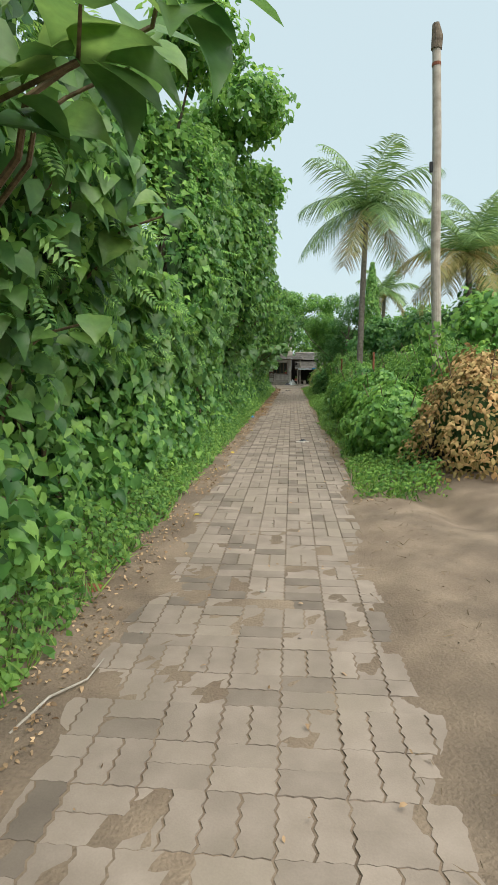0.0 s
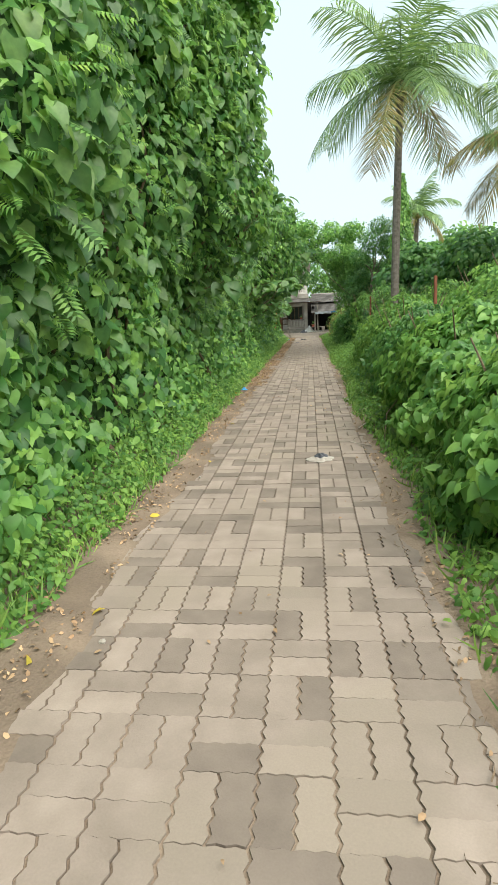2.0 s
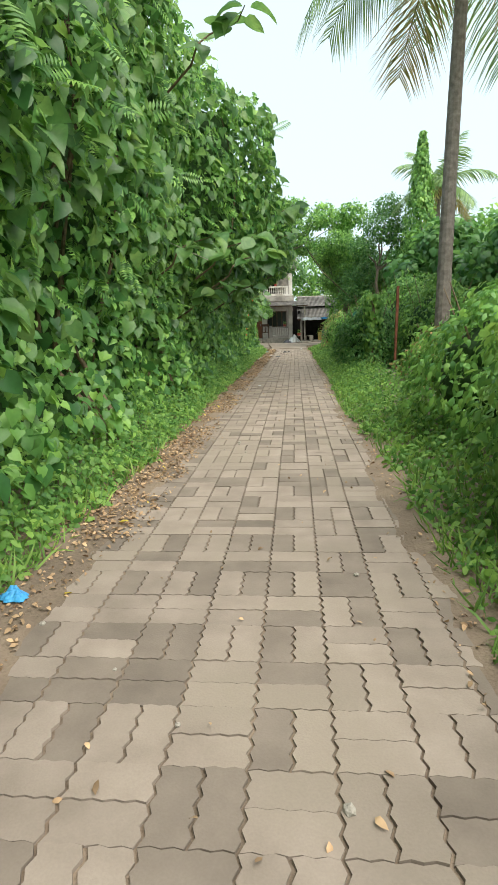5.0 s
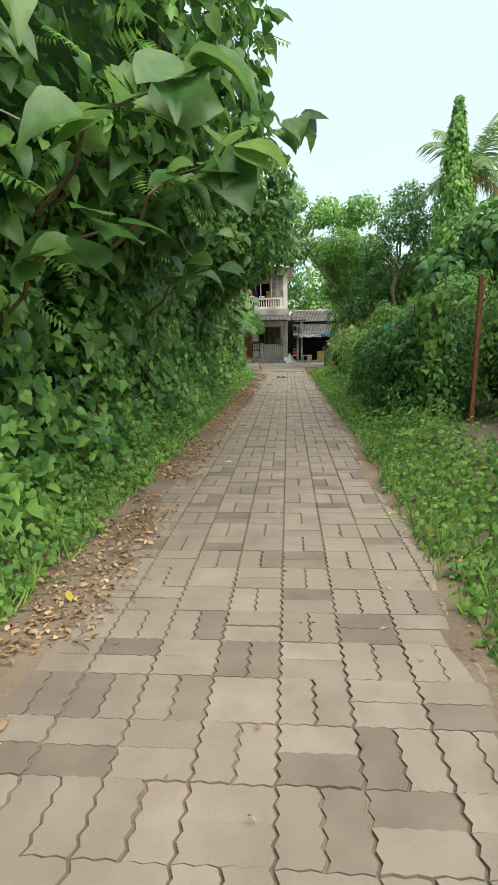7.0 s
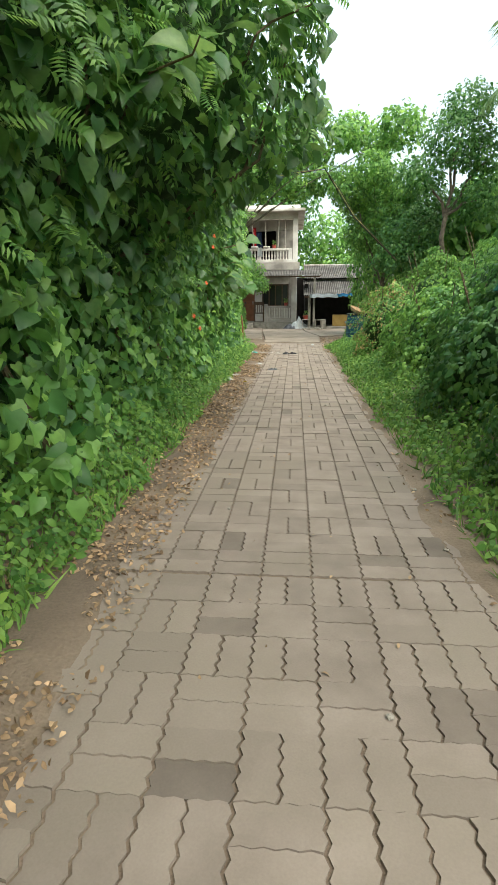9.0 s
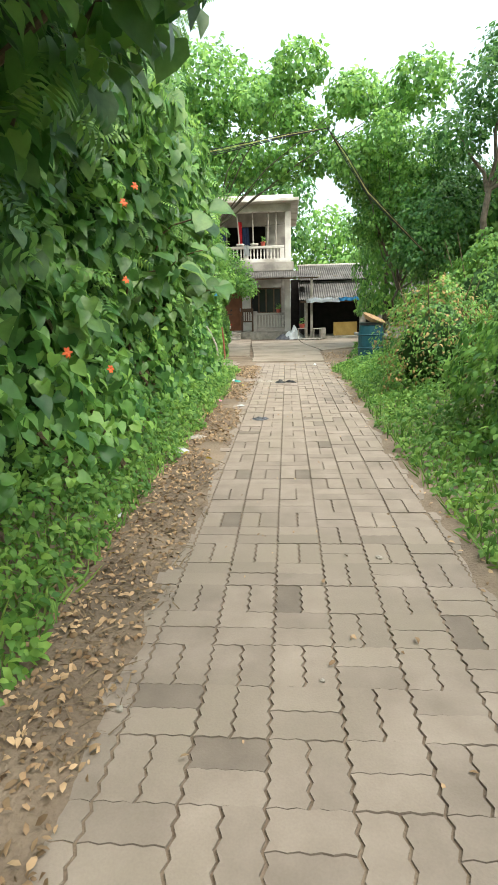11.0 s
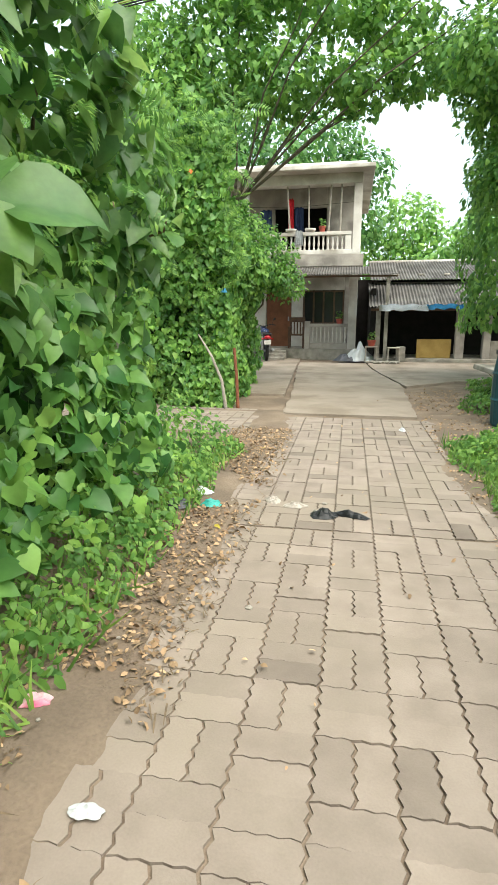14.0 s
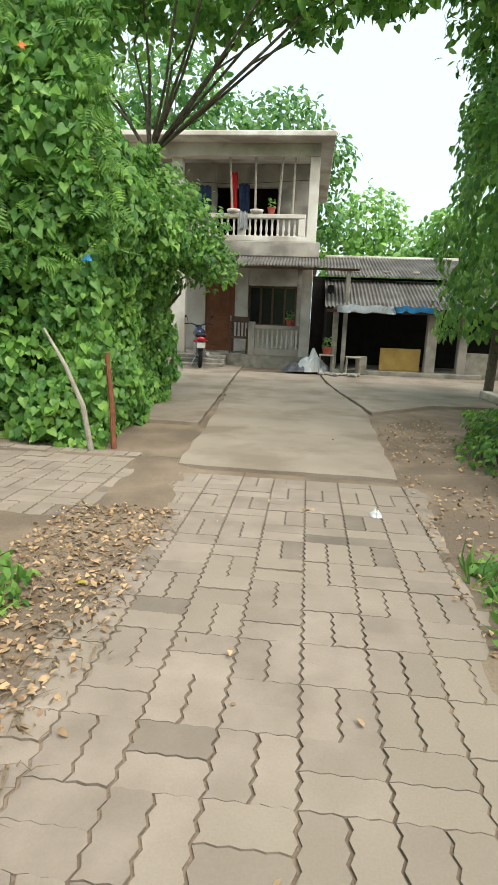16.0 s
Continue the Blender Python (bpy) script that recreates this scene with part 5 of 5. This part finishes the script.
crumple("dark_bag", -1.2, 38.25, 0.02, 0.09, 0.07, M_BAGD, "crumpled dark bag at the lane's edge", "bag", 1.1, 0.8, 5, seed=11)
crumple("green_wrapper", -0.98, 38.3, 0.02, 0.07, 0.05, M_TEAL, "crumpled green wrapper at the lane's edge", "wrapper", 1, 0.8, 5, seed=12)
crumple("white_wrapper", -1.12, 38.55, 0.02, 0.09, 0.045, M_WHITE, "crumpled white wrapper at the lane's edge", "wrapper", 1, 0.6, 5, seed=13)
crumple("plastic_bag", -1.02, 34.05, 0.02, 0.088, 0.03, M_BAG, "flattened clear plastic bag in the dirt", "bag", 1.2, 0.7, 25, seed=14)
crumple("white_wrapper", -1.25, 31.9, 0.02, 0.08, 0.045, M_WHITE, "crumpled white wrapper at the hedge's foot", "wrapper", 1.1, 0.8, 0, seed=15)
crumple("white_wrapper", -1.1, 33.5, 0.02, 0.09, 0.045, M_WHITE, "crumpled white wrapper at the hedge's foot", "wrapper", 1.3, 0.8, 0, seed=16)
crumple("blue_wrapper", -1.02, 16.3, 0.03, 0.06, 0.05, M_TARPB, "crumpled blue scrap at the hedge's foot", "wrapper", 1.1, 0.8, 0, seed=17)
crumple("white_wrapper", 0.55, 41.2, 0.0, 0.054, 0.045, M_WHITE, "flattened pale scrap on the pavers", "wrapper", 0.7, 1.1, 0, seed=18)
crumple("fallen_leaf", -0.48, 25.03, 0.0, 0.028, 0.01, M_WHITE, "pale fallen leaf on the pavers", "leaf", 1.1, 0.8, 20, seed=20)
crumple("green_net", 2.0, 30.0, 1.35, 0.2, 0.2, M_NET, "scrap of green shade net caught on a bush", "net", 0.7, 1.0, 0, group="", seed=21)
crumple("blue_rag", -1.85, 42.5, 1.62, 0.055, 0.07, M_TARPB, "blue rag caught in the creeper", "rag", 0.8, 0.6, 0, group="", seed=22)
for (x, y, z) in [(-2.35, 42.3, 3.15), (-1.25, 32.4, 2.0), (-1.45, 33.0, 1.55), (-1.5, 32.6, 0.9), (-1.3, 32.9, 2.2), (-1.4, 31.6, 1.1)]:
    n = 6
    a = np.arange(n) * 2 * math.pi / n
    ob = thing("flower", x + 0.12, y, z, "orange-red flower among the creeper leaves", "flower", "flowers")
    leaves("petal", np.zeros((n, 3)), np.stack([0.6 + 0 * a, -0.6 + 0 * a, 0.3 + 0 * a], 1), np.stack([0.5 * np.cos(a), np.cos(a) * 0.5, np.sin(a)], 1), np.full(n, 0.034), OVAL, M_ORANGE, ob, 0.1)


def litter(n, x0, x1, y0, y1, material, size, label, name="leaf_litter", shape=OVAL):
    x = x0 + (x1 - x0) * rng.beta(1.3, 1.3, n)
    y = rng.uniform(y0, y1, n)
    keep = lump(x, y, 1.1, 3.0) > -0.45
    x, y = x[keep], y[keep]
    z = np.maximum(ground_height(x, y), 0.0) + rng.uniform(0.004, 0.018, len(x))
    a = rng.uniform(0, 6.28, len(x))
    v, t = leaf_arrays(np.stack([x, y, z], 1), np.tile((0, 0, 1.0), (len(x), 1)), np.stack([np.cos(a), np.sin(a), 0 * a], 1), rng.uniform(*size, len(x)), shape, 0.45)
    ob = tris(name, v, t, material, kind="stuff")
    return tagged(ob, label, "leaves")


litter(7000, -1.35, -0.8, -3, 20, M_DRY, (0.012, 0.04), "dry brown fallen leaves along the hedge")
litter(20000, -1.4, -0.66, 17, 41, M_DRY, (0.012, 0.045), "dry brown fallen leaves along the hedge")
litter(1800, 0.8, 1.2, 6, 34, M_DRY, (0.012, 0.04), "dry brown fallen leaves along the verge")
litter(2600, 0.78, 1.8, 36, 45, M_DRY, (0.012, 0.045), "dry brown fallen leaves beside the yard")
litter(420, -0.75, 0.85, -2, 44, M_DRY, (0.015, 0.04), "scattered bits of dry leaf on the lane")
litter(45, -1.3, -0.7, 5, 41, M_YLEAF, (0.05, 0.09), "yellowed fallen leaves along the hedge")
litter(3500, -1.3, -0.6, 30, 41, M_TWIG, (0.03, 0.12), "broken dry stalks in the dirt", "straw_litter", BLADE)
litter(900, 0.6, 1.6, 1, 12, M_TWIG, (0.03, 0.10), "broken dry stalks in the dirt", "straw_litter", BLADE)
litter(700, -1.3, -0.6, 18, 25, M_TWIG, (0.03, 0.12), "broken dry stalks in the dirt", "straw_litter", BLADE)
for (x, y, ln, az) in [(0.75, 14.0, 0.45, -30), (0.85, 12.4, 0.5, 60), (-0.95, 2.2, 0.6, 70), (0.9, 11.5, 0.4, 140)]:
    s = part("twig", tubed([(0, 0, 0.012), (ln * 0.4, 0.03, 0.02), (ln * 0.7, -0.02, 0.014), (ln, 0.03, 0.012)], [0.007, 0.006, 0.005, 0.003], 6), M_POLE)
    s.matrix_world = pose(x, y, 0.005, 0, 0, az)
    tagged(s, "bare dry twig lying on the lane", "twig", "twigs on the lane")
for k in range(60):
    bm = bmesh.new()
    bmesh.ops.create_icosphere(bm, subdivisions=1, radius=random.uniform(0.008, 0.022))
    for v in bm.verts:
        v.co = v.co * (1 + 0.3 * noise.noise(v.co * 60 + Vector((k, 0, 0))))
        v.co.z *= 0.6
    s = part("pebble", bm, M_CONCD)
    y = random.uniform(0, 42)
    x = random.choice((random.uniform(-1.05, -0.65), random.uniform(0.7, 1.05), random.uniform(-0.6, 0.7)))
    s.location = (x, y, max(0.0, float(ground_height(np.array(x), np.array(y)))) + 0.004)
    tagged(s, "small grey stone lying in the dirt", "stone", "pebbles on the lane")
crumple("tin_sheet", -1.15, 3.6, 0.02, 0.09, 0.03, M_RUST, "bent rusty scrap at the hedge's foot", "scrap", 1.2, 0.7, 10, seed=25)
b = part("black_sack", turned(bmesh.new(), [(0.2, 0), (0.3, 0.15), (0.29, 0.45), (0.2, 0.62), (0.06, 0.72)], 14), M_BAGD, smooth=True)
b.location = (2.1, 8.35, 0.0)
tagged(b, "dark sack half hidden in the dry bush", "sack")


# ---- pavers ----
CELL = PITCH / 8


def paver_mesh(nx, ny, gap):
    """One zigzag-edged block of nx by ny cells, its corner at a lattice point."""
    ring = [(i, 0) for i in range(nx)] + [(nx, j) for j in range(ny)] + [(i, ny) for i in range(nx, 0, -1)] + [(0, j) for j in range(ny, 0, -1)]
    A = 0.0068
    top, low = [], []
    cx, cy = nx * CELL / 2, ny * CELL / 2
    for (i, j) in ring:
        x = i * CELL + A * (1 if j % 2 else -1)
        y = j * CELL + 0.45 * A * (1 if i % 2 else -1)
        sx, sy = (nx * CELL - 2 * gap) / (nx * CELL), (ny * CELL - 0.4 * gap) / (ny * CELL)
        top.append((cx + (x - cx) * (sx - 0.004), cy + (y - cy) * (sy - 0.006), 0.0))
        low.append((cx + (x - cx) * sx, cy + (y - cy) * sy, -0.005))
    n = len(ring)
    base = [(x, y, -0.05) for x, y, _ in low]
    f = [tuple(range(n))] + [(k, k + n, (k + 1) % n + n, (k + 1) % n) for k in range(n)]
    v = top + base
    return v, f


PV = {"h": paver_mesh(8, 4, 0.005), "v": paver_mesh(4, 8, 0.005)}
PMESH = {}
for key, (pv, pf) in PV.items():
    for mname, pm in (("light", M_PAVER), ("dark", M_PAVERD)):
        me = bpy.data.meshes.new("paver")
        me.from_pydata(pv, [], pf)
        me.materials.append(pm)
        PMESH[key, mname] = me


def lay(name, x0, ncol, y0, y1, label, near, shift=0.0):
    """Columns of paired blocks, two across and two along in turn."""
    road = tagged(new(name), label, "paving", kind="structure")
    bank = {"light": ([], []), "dark": ([], [])}
    prng = random.Random(3)
    for c in range(ncol):
        y = y0 - prng.choice((0, 1)) * PITCH
        flip = c % 2
        drift = 0.0
        while y < y1:
            # share of darker blocks, highest around y 11 and y 19
            dark_p = 0.10 + 0.22 * math.exp(-((y - 11) / 6.0) ** 2) + 0.2 * math.exp(-((y - 19) / 3.0) ** 2) - 0.06 * (y > 26)
            for half in (0, 1):
                key = "h" if flip else "v"
                ox = x0 + c * PITCH + (0 if key == "h" else half * PITCH / 2)
                oy = y + (half * PITCH / 2 if key == "h" else 0)
                dz = prng.uniform(-0.004, 0.002)
                rz = prng.uniform(-0.012, 0.012)
                shade = "dark" if prng.random() < dark_p else "light"
                tx, ty = prng.uniform(-0.008, 0.008), prng.uniform(-0.008, 0.008)
                if near[0] < y < near[1]:
                    ob = bpy.data.objects.new("paver", PMESH[key, shade])
                    scene.collection.objects.link(ob)
                    ob.parent = road
                    ob.location = (ox, oy, dz)
                    ob.rotation_euler = (tx, ty, rz)
                else:
                    vs, fs = bank[shade]
                    b = len(vs)
                    for (px, py, pz) in PV[key][0]:
                        vs.append((ox + px - rz * py, oy + py + rz * px, dz + pz + tx * py - ty * px))
                    fs += [tuple(b + i for i in f) for f in PV[key][1]]
            for seam in (26.8, 37.9):
                y += 0.02 * (y < seam <= y + PITCH)
            y += PITCH
            if prng.random() < 0.93:
                flip = 1 - flip
    for shade, (vs, fs) in bank.items():
        if vs:
            ob = raw("paver_field", vs, fs, M_PAVER if shade == "light" else M_PAVERD, road)
            ob["kind"] = "stuff"
    return road


lay("pavement", -1.34, 10, -4.0, 41.85, "zigzag interlocking concrete pavers laid in paired columns", (20.3, 23.9))
lay("pavement_side", -4.71, 14, 40.75, 42.2, "worn dusty pavers of a side path", (0, 0))
